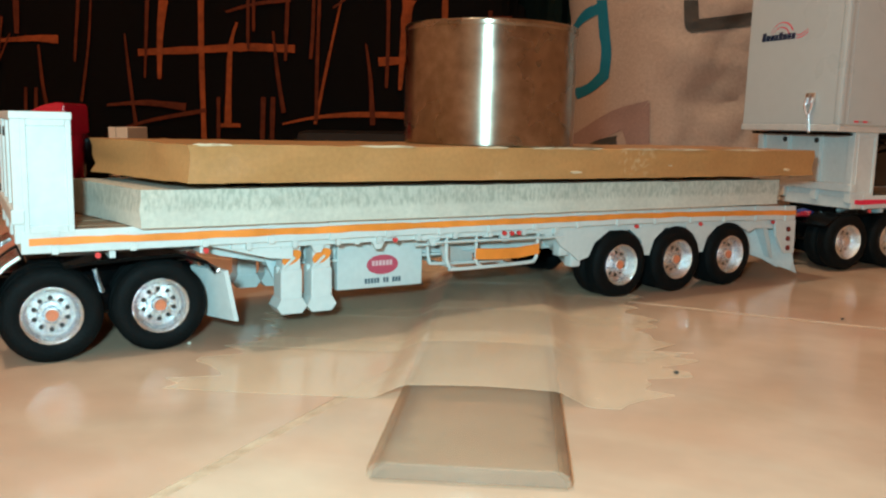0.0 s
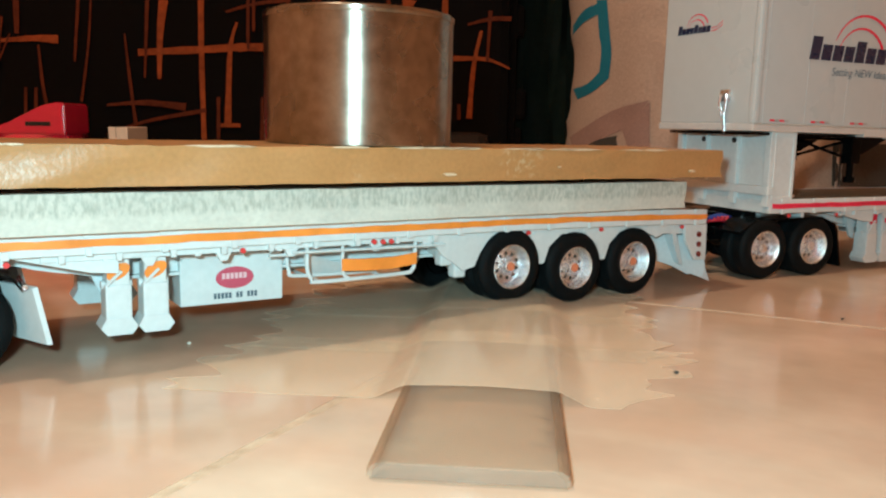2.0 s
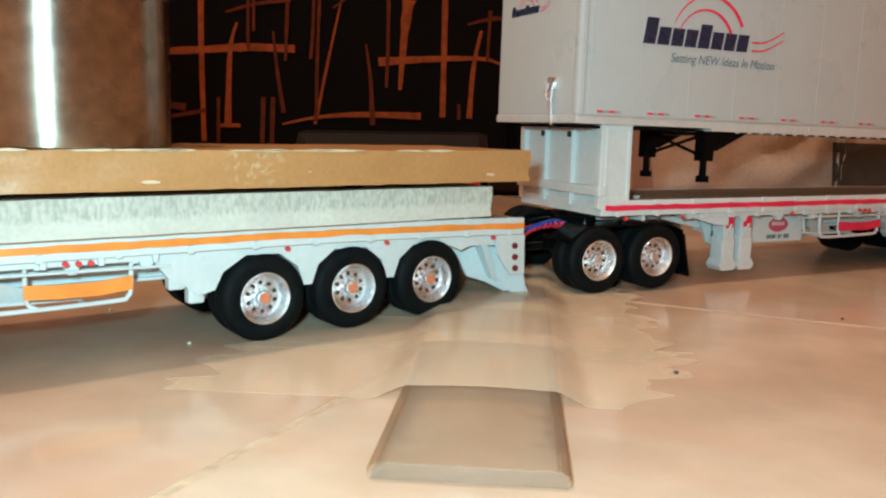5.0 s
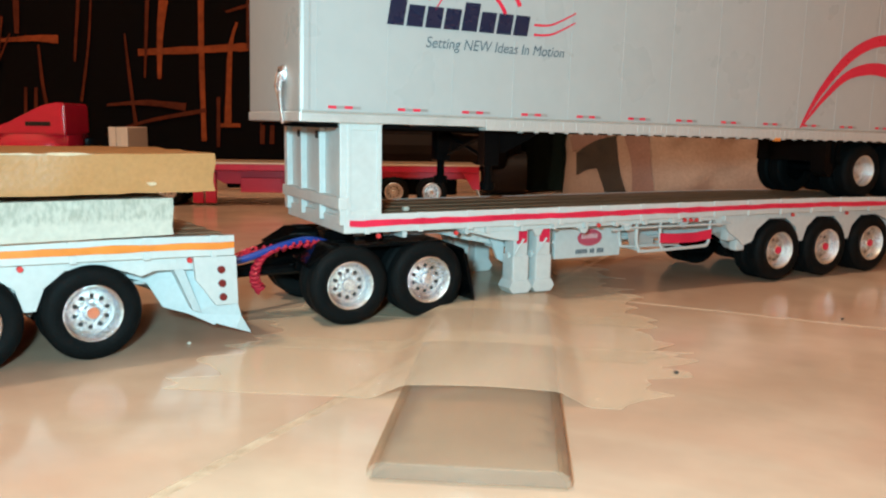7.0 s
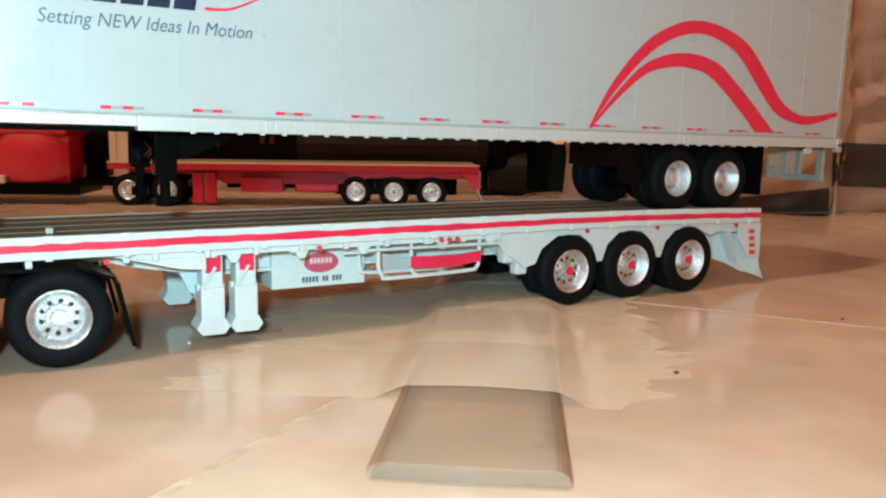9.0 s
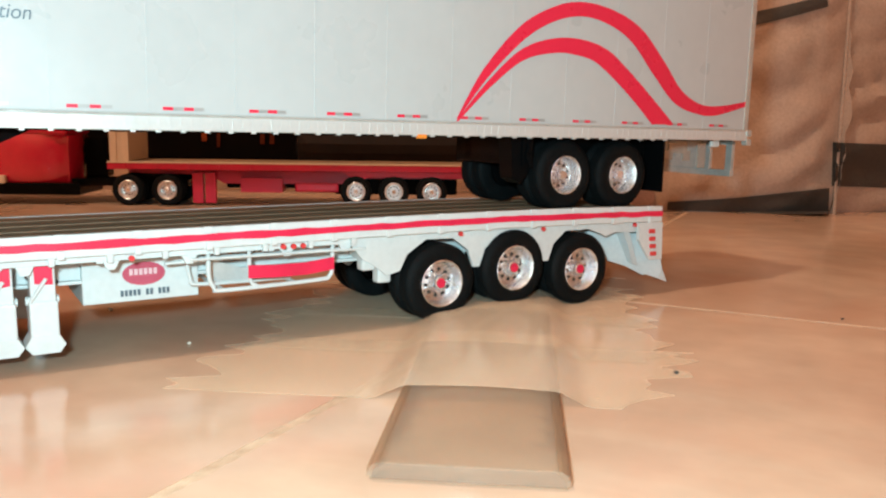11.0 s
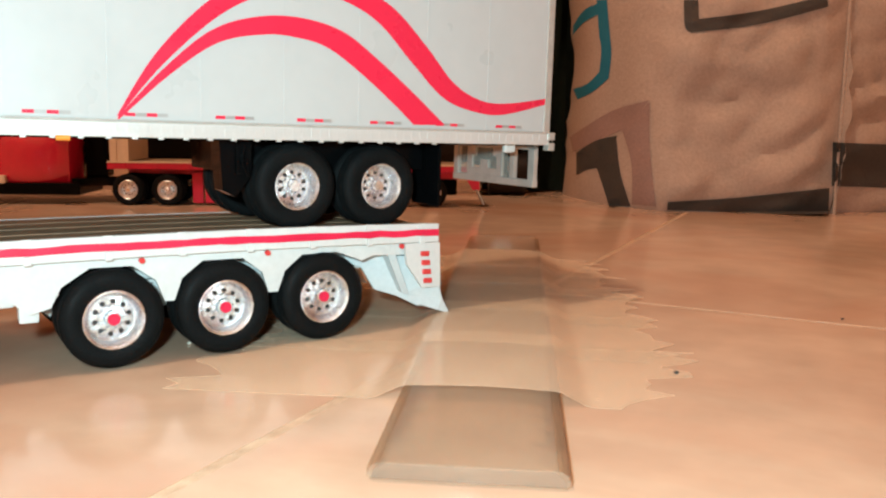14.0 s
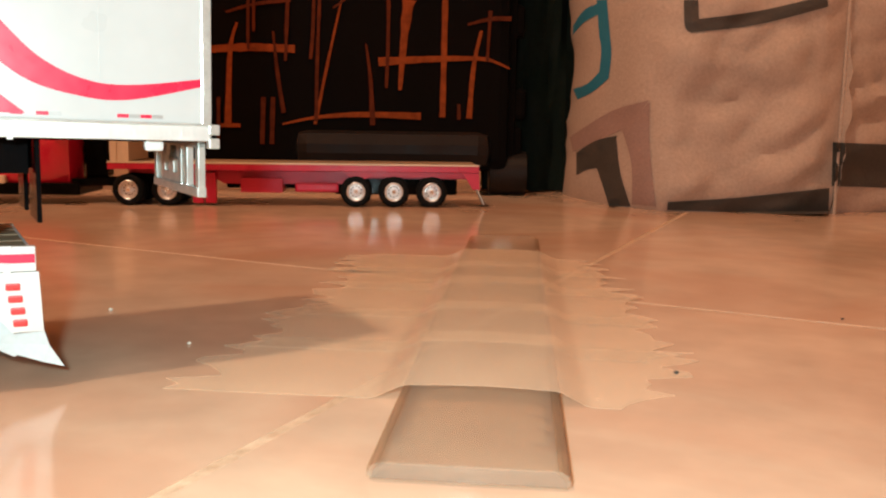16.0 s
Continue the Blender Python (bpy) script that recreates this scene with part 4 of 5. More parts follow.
    # underside
    part("floor_pan", boxm(x0 + 2, x1 - 2, 1, 34, 35.9, 36.6), BLACK, ob)
    for yy in (5.0, 28.4):
        bm = boxm(-109.0, -105.2, yy, yy + 3.4, 28.4, 36.2, 0.3)
        rod(bm, (-107.1, yy + 1.7, 28.6), (-107.1, yy + 1.7, 24.4), 0.95, 14)
        rod(bm, (-107.1, yy + 1.7, 22.9), (-107.1, yy + 1.7, 24.6), 1.7, 16)
        part("landing_leg", bm, BLACK, ob, "black landing leg with a round foot", smooth=False)
        part("leg_gusset", prism(bmesh.new(), [(-105.3, 36.1), (-93.5, 36.1), (-103.6, 31.2), (-105.3, 31.2)], yy + 0.8, yy + 2.0), BLACK, ob)
    for a, b in (((-107, 8, 35.2), (-107, 28.5, 29.8)), ((-107, 8, 29.8), (-107, 28.5, 35.2)), ((-107, 8, 35.4), (-107, 28.5, 35.4))):
        part("leg_brace", rod(bmesh.new(), a, b, 0.45, 8), BLACK, ob)
    bm = boxm(3.4, 45, 8, 11, 30.4, 36.2, 0.2)
    box(bm, 3.4, 45, 24, 27, 30.4, 36.2, 0.2)
    box(bm, 3.4, 6.4, 3.6, 31, 29.8, 36.2, 0.3)
    prism(bm, [(0.5, 36), (6.0, 36), (6.7, 30), (3.6, 25.8), (1.2, 27)], 4.2, 9.0)
    part("axle_frame", bm, BLACK, ob, "black axle frame")
    part("air_hose", tube(bmesh.new(), smooth_line([(5.0, 3.4, 35), (4.4, 3.1, 32), (5.6, 3.1, 29.4), (5.2, 3.3, 32.5)], 6), 0.3), BLACK, ob, smooth=True)
    for x, sink in ((14.3, 0.05), (31.8, 0.5)):
        z = lev(x, 28.75 - sink)
        part("axle", rod(bmesh.new(), (x, 5, z), (x, 30, z), 1.3, 12), BLACK, ob, smooth=True)
        wheel(ob, x, 1.6, z, -1, CHROME, None, R=7.9)
        wheel(ob, x, 34.0, z, 1, CHROME, None, R=7.9)
    for yy in (2.4, 22.0):
        part("mudflap", boxm(45.4, 46.1, yy, yy + 10.5, 23.2, 36.3, 0.2), BLACK, ob)
    # rear guard and lamps: an open frame of grey plastic under the tail
    bm = boxm(69.4, 71.0, 1.6, 33.0, 26.8, 28.5, 0.25)
    for ya, yb in ((1.6, 3.6), (8.8, 10.2), (31.2, 33.0)):
        box(bm, 69.6, 70.8, ya, yb, 28.2, 36.4, 0.15)
    box(bm, 69.6, 70.8, 1.6, 33, 35.0, 36.4, 0.15)
    box(bm, 69.8, 70.6, 13.5, 27.5, 28.3, 30.2, 0.15)
    for ya, yb, zt2 in ((13.5, 15.6, 33.6), (18.8, 22.0, 32.2), (25.4, 27.5, 33.6)):
        box(bm, 69.8, 70.6, ya, yb, 30.0, zt2, 0.15)
    box(bm, 69.9, 70.5, 13.5, 17.0, 33.0, 35.2, 0.1)
    box(bm, 69.9, 70.5, 24.0, 27.5, 33.0, 35.2, 0.1)
    part("rear_guard", bm, CLEARGREY, ob, "grey plastic rear guard")
    part("guard_panel", boxm(70.0, 70.4, 9.0, 31.6, 28.2, 35.2, 0.1), GUARDCLEAR, ob, "cloudy clear plastic panel")
    part("guard_bracket", boxm(61.0, 64.0, 0.8, 2.0, 34.4, 36.3, 0.6), WHITE, ob)
    for z in (38.2, 36.0):
        part("hinge", boxm(x1 - 0.3, x1 + 1.5, y0 - 0.6, y0 + 1.2, z - 1.0, z + 0.7, 0.25), CLEARGREY, ob)
    part("side_marker", rod(bmesh.new(), (-26.6, y0 + 0.1, 36.0), (-24.6, y0 + 0.1, 36.0), 0.5, 10), ORANGE, ob, smooth=True)
    return ob


VAN = van()
VAN_SEAT = Matrix.Translation((VAN_REAR * MM, 0, 0)) @ pose(0, 0, 0, 0, VAN_TILT, 0) @ Matrix.Translation((-VAN_REAR * MM, 0, 0))
GRIT = tagged(part("grit", boxm(-126.2, -124.9, 9, 10.4, 21.0, 22.0, 0.3), CONCRETE), "small pale chip lying on the trailer deck", "chip")


# ---- dolly under the nose of the second trailer ----
def dolly():
    ob = thing("dolly", "black model trailer dolly with chrome wheels", "model dolly")
    W = 38.5
    for yy in (11, 25):
        part("frame_rail", boxm(-17, 17, yy, yy + 2.4, 10, 13.4, 0.2), BLACK, ob)
    part("cross_plate", boxm(-9, 9, 9.5, 29, 13.3, 14.4, 0.2), BLACK, ob)
    part("turntable", rod(bmesh.new(), (0, 19.2, 14.3), (0, 19.2, 17.5), 9.5, 32), BLACK, ob, smooth=True)
    for yy in (1.0, W - 10.4):
        bm = bmesh.new()
        line = [(-17.5, 13.2), (-12, 16.4), (12, 16.6), (17.5, 14.4), (18.3, 11)]
        prism(bm, line + [(x, z - 0.6) for x, z in line[::-1]], yy, yy + 9.4)
        part("fender", bm, BLACK, ob)
        part("mudflap", prism(bmesh.new(), [(17.3, 13.5), (18.3, 13.2), (20.6, 2.0), (19.9, 2.0)], yy, yy + 9.4), BLACK, ob)
    for x in (-8.8, 8.8):
        part("axle", rod(bmesh.new(), (x, 4, 8.3), (x, W - 4, 8.3), 1.5, 12), BLACK, ob, smooth=True)
        part("spring", boxm(x - 5, x + 5, 10.6, 13.6, 8.6, 10.4, 0.3), BLACK, ob)
        wheel(ob, x, 0.2, 8.3, -1, CHROME, PATH_D)
        wheel(ob, x, W, 8.3, 1, CHROME, PATH_D)
    part("drawbar", tube(bmesh.new(), [(-12, 12, 10.5), (-26, 18, 9.4), (-38, 19.2, 9.0)], 1.1), BLACK, ob, smooth=True)
    part("drawbar", tube(bmesh.new(), [(-12, 27, 10.5), (-26, 20.4, 9.4), (-38, 19.2, 9.0)], 1.1), BLACK, ob, smooth=True)
    # hoses from the dolly to the trailer ahead: plain blue, and red coiled
    part("air_hose", tube(bmesh.new(), smooth_line([(-9, 14, 15.2), (-14, 13, 16.3), (-20, 12, 15.4), (-27, 12.5, 13.2), (-33, 14, 11.8)], 8), 0.75), CABLEBLUE, ob, "blue air hose", smooth=True)
    part("air_hose", tube(bmesh.new(), smooth_line([(-9, 16, 15.4), (-15, 15.5, 16.8), (-22, 15, 15.6), (-28, 15, 13), (-34, 16, 11.4)], 8), 0.6), BLACK, ob, smooth=True)
    base = smooth_line([(-12, 12.5, 15.4), (-17, 12.0, 15.6), (-22, 12, 14.6), (-24.8, 12, 12.0), (-25.4, 12.2, 8.8), (-24.2, 12.4, 6.4)], 22)
    coil = []
    for i, c in enumerate(base):
        a = i * 0.95
        coil.append((c[0] + 0.8 * math.cos(a), c[1] + 0.8 * math.sin(a), c[2] + 0.5 * math.sin(a + 1)))
    part("coiled_hose", tube(bmesh.new(), coil, 0.42, 6), CABLERED, ob, "red coiled air hose", smooth=True)
    part("coiled_hose", tube(bmesh.new(), [(c[0] - 5.5, c[1] + 2.5, c[2] - 0.8) for c in coil[:60]], 0.42, 6), CABLERED, ob, "red coiled air hose", smooth=True)
    return ob


DOLLY = dolly()


# ---- tail of the tractor that pulls the first trailer ----
def tractor_tail():
    ob = thing("tractor_chassis", "black model tractor chassis with chrome wheels and white mudflap", "model truck")
    W, y0 = 38.5, 2.6
    for yy in (12, 24):
        part("frame_rail", boxm(-178, -118, yy, yy + 2.4, 11.0, 14.4, 0.2), BLACK, ob)
    part("coupling_plate", boxm(-146, -124, 11, 28, 14.3, 16.6, 0.5), BLACK, ob)
    for yy in (y0, W - 12):
        bm = bmesh.new()
        line = [(-141, 16.4), (-136, 17.0), (-122, 17.4), (-117, 15.6), (-115.6, 13.6)]
        prism(bm, line + [(x, z - 0.6) for x, z in line[::-1]], yy, yy + 9.4)
        part("quarter_fender", bm, BLACK, ob)
        bm = prism(bmesh.new(), [(-114.2, 13.6), (-113.4, 13.8), (-111.6, 4.0), (-112.4, 4.0)], yy - 0.6, yy + 8.6)
        for v in bm.verts:
            v.co.x -= 0.5 * max(0, v.co.y - yy)
        part("mudflap", bm, WHITE, ob, "white mudflap")
        part("flap_hanger", rod(bmesh.new(), (-115.2, yy - 0.8, 13.9), (-115.2, yy + 9, 13.9), 0.45, 8), CHROME, ob, smooth=True)
        bm = bmesh.new()
        pts = [(-143 + 10.6 * math.cos(a), 9 + 10.6 * math.sin(a)) for a in [radians(d) for d in range(115, 190, 9)]]
        prism(bm, pts + [(-143 + 10.0 * math.cos(a), 9 + 10.0 * math.sin(a)) for a in [radians(d) for d in range(187, 112, -9)]], yy, yy + 9.4)
        part("chrome_fender", bm, CHROME, ob, "chrome quarter fender")
    for x in (-143.0, -125.2):
        part("axle", rod(bmesh.new(), (x, 6, 8.5), (x, W - 4, 8.5), 1.6, 12), BLACK, ob, smooth=True)
        part("spring", boxm(x - 5, x + 5, 11.6, 14.6, 8.8, 11, 0.3), BLACK, ob)
        wheel(ob, x, 3.4, 8.3, -1, CAPORANGE, PATH_A)
        wheel(ob, x, W, 8.3, 1, CAPORANGE, PATH_A)
    # plain black block filling the space between the wheels
    part("suspension_frame", boxm(-152, -117, 10.5, 28, 5.8, 14.0, 0.8), BLACK, ob)
    part("air_tank", rod(bmesh.new(), (-138.5, 10.5, 8.6), (-130.5, 10.5, 8.6), 2.6, 18), BLACK, ob, smooth=True)
    part("shock", rod(bmesh.new(), (-135.4, 9.0, 14.6), (-134.0, 9.0, 9.4), 0.55, 8), CHROME, ob, smooth=True)
    return ob


TRACTOR = tractor_tail()


# ---- the parked red truck behind, with its own trailer ----
def red_rig():
    """Built along x, then set in place: x runs to the tail, origin under the rear axle."""
    at = pose(-5.9 * MM, 402.0 * MM, 0, 0, 0, 4.2)
    tr = thing("flatbed_trailer", "parked red model flatbed trailer with a pale deck edge", "model trailer", "parked red rig", at=at)
    fx, rear, W = -153.0, 23.0, 36.0
    part("deck", boxm(fx, rear, 0.5, W, 19.0, 20.6, 0.2), WOODDECK, tr)
    part("side_rail", boxm(fx, rear, 0, 1, 17.2, 20.2, 0.2), REDDULL, tr)
    part("deck_edge", boxm(fx, rear, -0.2, 0.9, 20.15, 21.0, 0.15), CREAM, tr, "pale worn deck edge")
    for k in range(12):
        x = fx + 8 + k * 14.4
        part("stake_pocket", boxm(x - 0.6, x + 0.6, -0.4, 0.2, 17.4, 20.0, 0.1), REDDULL, tr)
    part("main_beam", prism(bmesh.new(), [(fx + 8, 17.4), (fx + 8, 15.2), (-108, 14.6), (-100, 10.4), (-40, 10.6), (-34, 13.5), (rear - 2, 13.5), (rear - 2, 17.4)], 7, 9), REDDULL, tr)
    part("side_plate", prism(bmesh.new(), [(-44, 17.4), (rear, 17.4), (rear, 15.4), (12, 14.5), (-30, 14.6), (-36, 12)], 1.2, 2), REDDULL, tr)
    part("toolbox", boxm(-92, -72, 4, 20, 6.4, 13.4, 0.3), REDDULL, tr)
    part("cage_band", boxm(-66, -45, 3, 5, 6.8, 11.4, 1.2), REDDULL, tr)
    part("lamp_panel", prism(bmesh.new(), [(rear - 8, 17), (rear, 17), (rear + 0.4, 9), (rear - 3, 9)], 0.2, 1.2), REDDULL, tr)
    part("mudflap", prism(bmesh.new(), [(rear - 1, 9), (rear - 0.5, 9), (rear + 3, 1.6), (rear + 2.6, 1.6)], 0.2, 12), GREYWHITE, tr)
    for x in (-114.5, -108.6):
        part("landing_leg", boxm(x, x + 5, 3, 7, 1.2, 16, 0.4), REDDULL, tr)
    # two black blocks added to stand for the shade beneath the deck
    part("bogie", boxm(-47, 13, 8, 29, 5.5, 15.5, 0.8), BLACK, tr)
    part("frame_rail", boxm(-100, -47, 12, 25, 8.0, 15.0, 0.5), BLACK, tr)
    part("headboard", boxm(fx + 1.6, fx + 9.6, 1, W - 1, 20.9, 36.6, 0.3), CREAM, tr, "cream bulkhead")
    for x in (fx + 1.2, fx + 6.8):
        part("headboard_rib", boxm(x, x + 3.2, 0.4, 2, 20.9, 36.8, 0.3), CREAM, tr)
    for x in (-36.6, -18.3, 0.0):
        part("axle", rod(bmesh.new(), (x, 4, 7.4), (x, W - 4, 7.4), 1.3, 10), BLACK, tr, smooth=True)
        wheel(tr, x, 0.3, 7.5, -1, CHROME, None, R=7.5)
        wheel(tr, x, W, 7.5, 1, CHROME, None, R=7.5)

    tk = thing("tractor_unit", "parked glossy red model truck with a tall sleeper cab", "model truck", "parked red rig", at=at)
    part("frame", boxm(-258, -118, 9, 27, 8.5, 12, 0.3), BLACK, tk)
    part("coupling_plate", boxm(-146, -126, 9, 27, 12, 16.4, 0.4), BLACK, tk)
    part("skirt", boxm(-210, -166.5, 1.0, 35, 4.6, 10.4, 0.6), BLACK, tk)
    part("step", boxm(-219, -200, 0.4, 6, 9.8, 13.6, 0.6), CREAM, tk)
    # sleeper and cab
    bm = bmesh.new()
    cols = []
    for i in range(17):
        x = -208 + 35.4 * i / 16
        u = 2 * i / 16 - 1
        cols.append([bm.verts.new((x, y, z)) for k in range(13) for z in [10.2 + 22.8 * k / 12] for y in [0.3 + 1.5 * u ** 4 + 4.6 * u * u + 1.2 * (2 * k / 12 - 1) ** 4 + 0.5 * (2 * k / 12 - 1) ** 2]])
    for a, b in zip(cols, cols[1:]):
        for k in range(12):
            bm.faces.new((a[k], b[k], b[k + 1], a[k + 1]))
    box(bm, -207.9, -172.7, 6.6, 35.5, 10.3, 32.9, 0.8)
    part("sleeper", bm, REDPAINT, tk, "glossy red sleeper box", smooth=True)
    bm = prism(bmesh.new(), [(-171.8, 32.8), (-172.0, 47.2), (-174.5, 48.0), (-182, 46.4), (-191, 41.8), (-197, 37.6), (-207, 34.8), (-216, 32.8)], 2.0, 34.0)
    bmesh.ops.bevel(bm, geom=list(bm.edges), offset=0.8, segments=2, affect="EDGES")
    part("roof_fairing", bm, REDPAINT, tk, "sloping red roof fairing")
    part("fairing_vent", boxm(-190, -178.5, 1.7, 2.4, 36.8, 38.8, 0.3), GLASSDARK, tk)
    bm = prism(bmesh.new(), [(-208.2, 33.2), (-217, 33.0), (-224, 28.6), (-228, 21.2), (-228, 10.2), (-208.2, 10.2)], 1.6, 34.4)
    bmesh.ops.bevel(bm, geom=list(bm.edges), offset=0.7, segments=2, affect="EDGES")
    part("cab", bm, REDPAINT, tk)
    part("side_window", prism(bmesh.new(), [(-210.6, 29.4), (-216.6, 29.4), (-222, 25.6), (-223, 21.6), (-210.6, 21.6)], 1.3, 1.9), GLASSDARK, tk)
    bm = prism(bmesh.new(), [(-228.2, 21.4), (-251, 17.6), (-255, 14.6), (-255, 7.5), (-228.2, 7.5)], 4.0, 32.0)
    bmesh.ops.bevel(bm, geom=list(bm.edges), offset=1.2, segments=2, affect="EDGES")
    part("hood", bm, REDPAINT, tk)
    # black block added for the shadowed gap behind the sleeper
    part("rear_wall", boxm(-171.5, -160.5, 25, 34, 12, 31.0, 0.5), BLACK, tk)
    for x in (-144.0, -125.8):
        part("axle", rod(bmesh.new(), (x, 4, 7.4), (x, W - 4, 7.4), 1.3, 10), BLACK, tk, smooth=True)
        wheel(tk, x, 0.6, 7.5, -1, CHROME, None, R=7.5)
        wheel(tk, x, W, 7.5, 1, CHROME, None, R=7.5)
    wheel(tk, -240.0, 1.5, 7.5, -1, CHROME, None, dual=False, R=7.5)
    wheel(tk, -240.0, 34.0, 7.5, 1, CHROME, None, dual=False, R=7.5)
    return tr


red_rig()


# ---- the printed case, the dark cloth and the fabric bag behind ----
def stroke(parent, pts, w0, w1, m, y):
    """A brush stroke on the case's face: a thin flat ribbon with a thicker end."""
    line = smooth_line(pts, 6)
    bm = bmesh.new()
    n = len(line)
    a, b = [], []
    for i, (x, z) in enumerate(line):
        p, q = line[max(i - 1, 0)], line[min(i + 1, n - 1)]
        dx, dz = q[0] - p[0], q[1] - p[1]
        d = math.hypot(dx, dz) or 1
        w = (w0 + (w1 - w0) * i / (n - 1)) / 2 * (1 + 0.25 * noise.noise((x * 0.2, z * 0.2, 3)))
        a.append(bm.verts.new((x - dz / d * w, y, z + dx / d * w)))
        b.append(bm.verts.new((x + dz / d * w, y, z - dx / d * w)))
    for i in range(n - 1):
        bm.faces.new((a[i], a[i + 1], b[i + 1], b[i]))
    return part("printed_stroke", bm, m, parent)


def on_case(px, py):
    """Place on the case's face, from a sketch of its print 1568 wide."""
    s = 470.0 / (1467.85 * math.cos(PITCH))
    u, v = px - 784, 441 - py
    r = radians(0.878)
    u, v = u * math.cos(r) - v * math.sin(r), u * math.sin(r) + v * math.cos(r)
    depth = 470.0 / (math.cos(PITCH) + v / 1467.85 * math.sin(PITCH))
    return (u / 1467.85 * depth, 41.84 + depth * (v / 1467.85 * math.cos(PITCH) - math.sin(PITCH)))


def case():
    ob = thing("suitcase", "black soft suitcase printed with orange brush strokes", "suitcase")
    yf = 470.0
    part("shell", boxm(-420, 36, yf, yf + 120, 14, 330, 6), CASECLOTH, ob, "black printed cloth")
    part("piping", boxm(30, 40, yf + 6, yf + 20, 16, 320, 3), CASECLOTH, ob)
    for z in (30, 52, 98, 130):
        part("zip_tab", boxm(35, 46 - (z % 4), yf + 8, yf + 20, z - 9, z + 9, 3), CASECLOTH, ob)
    part("bottom_guard", boxm(-84, 26, yf - 7, yf + 9, 16, 36, 7.5), CASERUBBER, ob, "dark shiny corner guard")
    part("foot", rod(bmesh.new(), (26, yf + 14, 12.5), (47, yf + 14, 12.5), 12.5, 28), CASERUBBER, ob, "round rubber foot", smooth=True)
    part("foot", rod(bmesh.new(), (-300, yf + 14, 12.5), (-280, yf + 14, 12.5), 12.5, 28), CASERUBBER, ob, smooth=True)
    B, D = CASEPRINT, CASEPRINTDIM
    y = yf - 0.6
    marks = (
        ([(0, 72), (60, 68), (104, 70)], 6, 14, B), ([(245, 93), (360, 88), (440, 84), (522, 87)], 11, 14, B),
        ([(290, 0), (284, 60), (283, 140)], 16, 6, B), ([(356, 0), (357, 90), (362, 250)], 10, 9, B),
        ([(670, 110), (720, 107), (800, 104), (862, 106), (902, 122)], 15, 3, B), ([(724, 0), (716, 60), (708, 160)], 22, 6, B),
        ([(788, 0), (786, 90), (783, 208)], 10, 10, B), ([(852, 55), (838, 120), (830, 210)], 5, 10, B),
        ([(420, 40), (408, 90), (404, 220)], 4, 12, B), ([(386, 222), (426, 222)], 7, 7, B),
        ([(500, 220), (560, 208), (640, 203), (745, 206)], 3, 12, B), ([(605, 0), (585, 90), (558, 220)], 3, 6, B),
        ([(400, 22), (450, 8), (515, 0)], 4, 7, D), ([(828, 44), (870, 34), (905, 34)], 4, 9, D),
        ([(190, 186), (260, 182), (330, 190)], 4, 14, D), ([(190, 238), (260, 215), (366, 195)], 3, 8, D),
        ([(556, 0), (554, 60), (550, 105)], 6, 6, D), ([(566, 0), (562, 110), (560, 215)], 6, 6, D), ([(688, 0), (687, 80), (684, 156)], 6, 6, D),
        ([(648, 78), (656, 140), (660, 222)], 3, 10, D), ([(162, 0), (158, 80), (146, 180)], 3, 5, D), ([(140, 0), (136, 70), (134, 110)], 6, 4, D),
        ([(467, 172), (465, 255)], 8, 8, D), ([(484, 172), (482, 255)], 8, 8, D), ([(222, 60), (230, 130), (246, 250)], 3, 7, D),
        ([(484, 56), (492, 130), (503, 200)], 4, 8, D), ([(30, 0), (32, 60)], 10, 8, D), ([(262, 0), (258, 138)], 7, 3, D), ([(70, 80), (78, 150), (90, 208)], 4, 7, D),
        ([(48, 155), (48, 225)], 5, 6, D), ([(66, 155), (66, 225)], 5, 6, D), ([(5, 30), (-4, 120)], 5, 8, D), ([(440, 0), (440, 88)], 6, 5, D), ([(450, 0), (450, 56)], 6, 5, D), ([(510, 0), (506, 108)], 7, 5, D),
        ([(388, 172), (388, 260)], 6, 6, D), ([(812, 185), (812, 212)], 6, 6, D), ([(868, 20), (862, 110)], 7, 4, D), ([(590, 15), (612, 0)], 4, 3, D), ([(20, 60), (0, 110)], 3, 3, D), ([(-60, 40), (-120, 44)], 12, 6, B), ([(-90, 0), (-96, 200)], 9, 7, B))
    for k, (pts, w0, w1, m) in enumerate(marks):
        q = [on_case(*p) for p in pts]
        stroke(ob, q, w0 * 0.32, w1 * 0.32, m, y - 0.03 * k)
    return ob


case()


def cloth_bundle():
    """Dark cloth standing in folds between the case and the bag."""
    bm = bmesh.new()
    nx, nz = 40, 30
    grid = [[bm.verts.new((24 + 84 * i / nx, 508 + 7 * noise.noise((i * 0.18, k * 0.07, 2)) + 4 * noise.noise((i * 0.5, k * 0.2, 5)), 1 + 320 * k / nz)) for k in range(nz + 1)] for i in range(nx + 1)]
    for i in range(nx):
        for k in range(nz):
            bm.faces.new((grid[i][k], grid[i + 1][k], grid[i + 1][k + 1], grid[i][k + 1]))
    ext = bmesh.ops.extrude_face_region(bm, geom=list(bm.faces))
    for v in ext["geom"]:
        if isinstance(v, bmesh.types.BMVert):
            v.co.y += 40
    return tagged(part("dark_cloth", bm, GREENCLOTH, smooth=True), "dark green cloth hanging in folds to the floor", "cloth")


cloth_bundle()


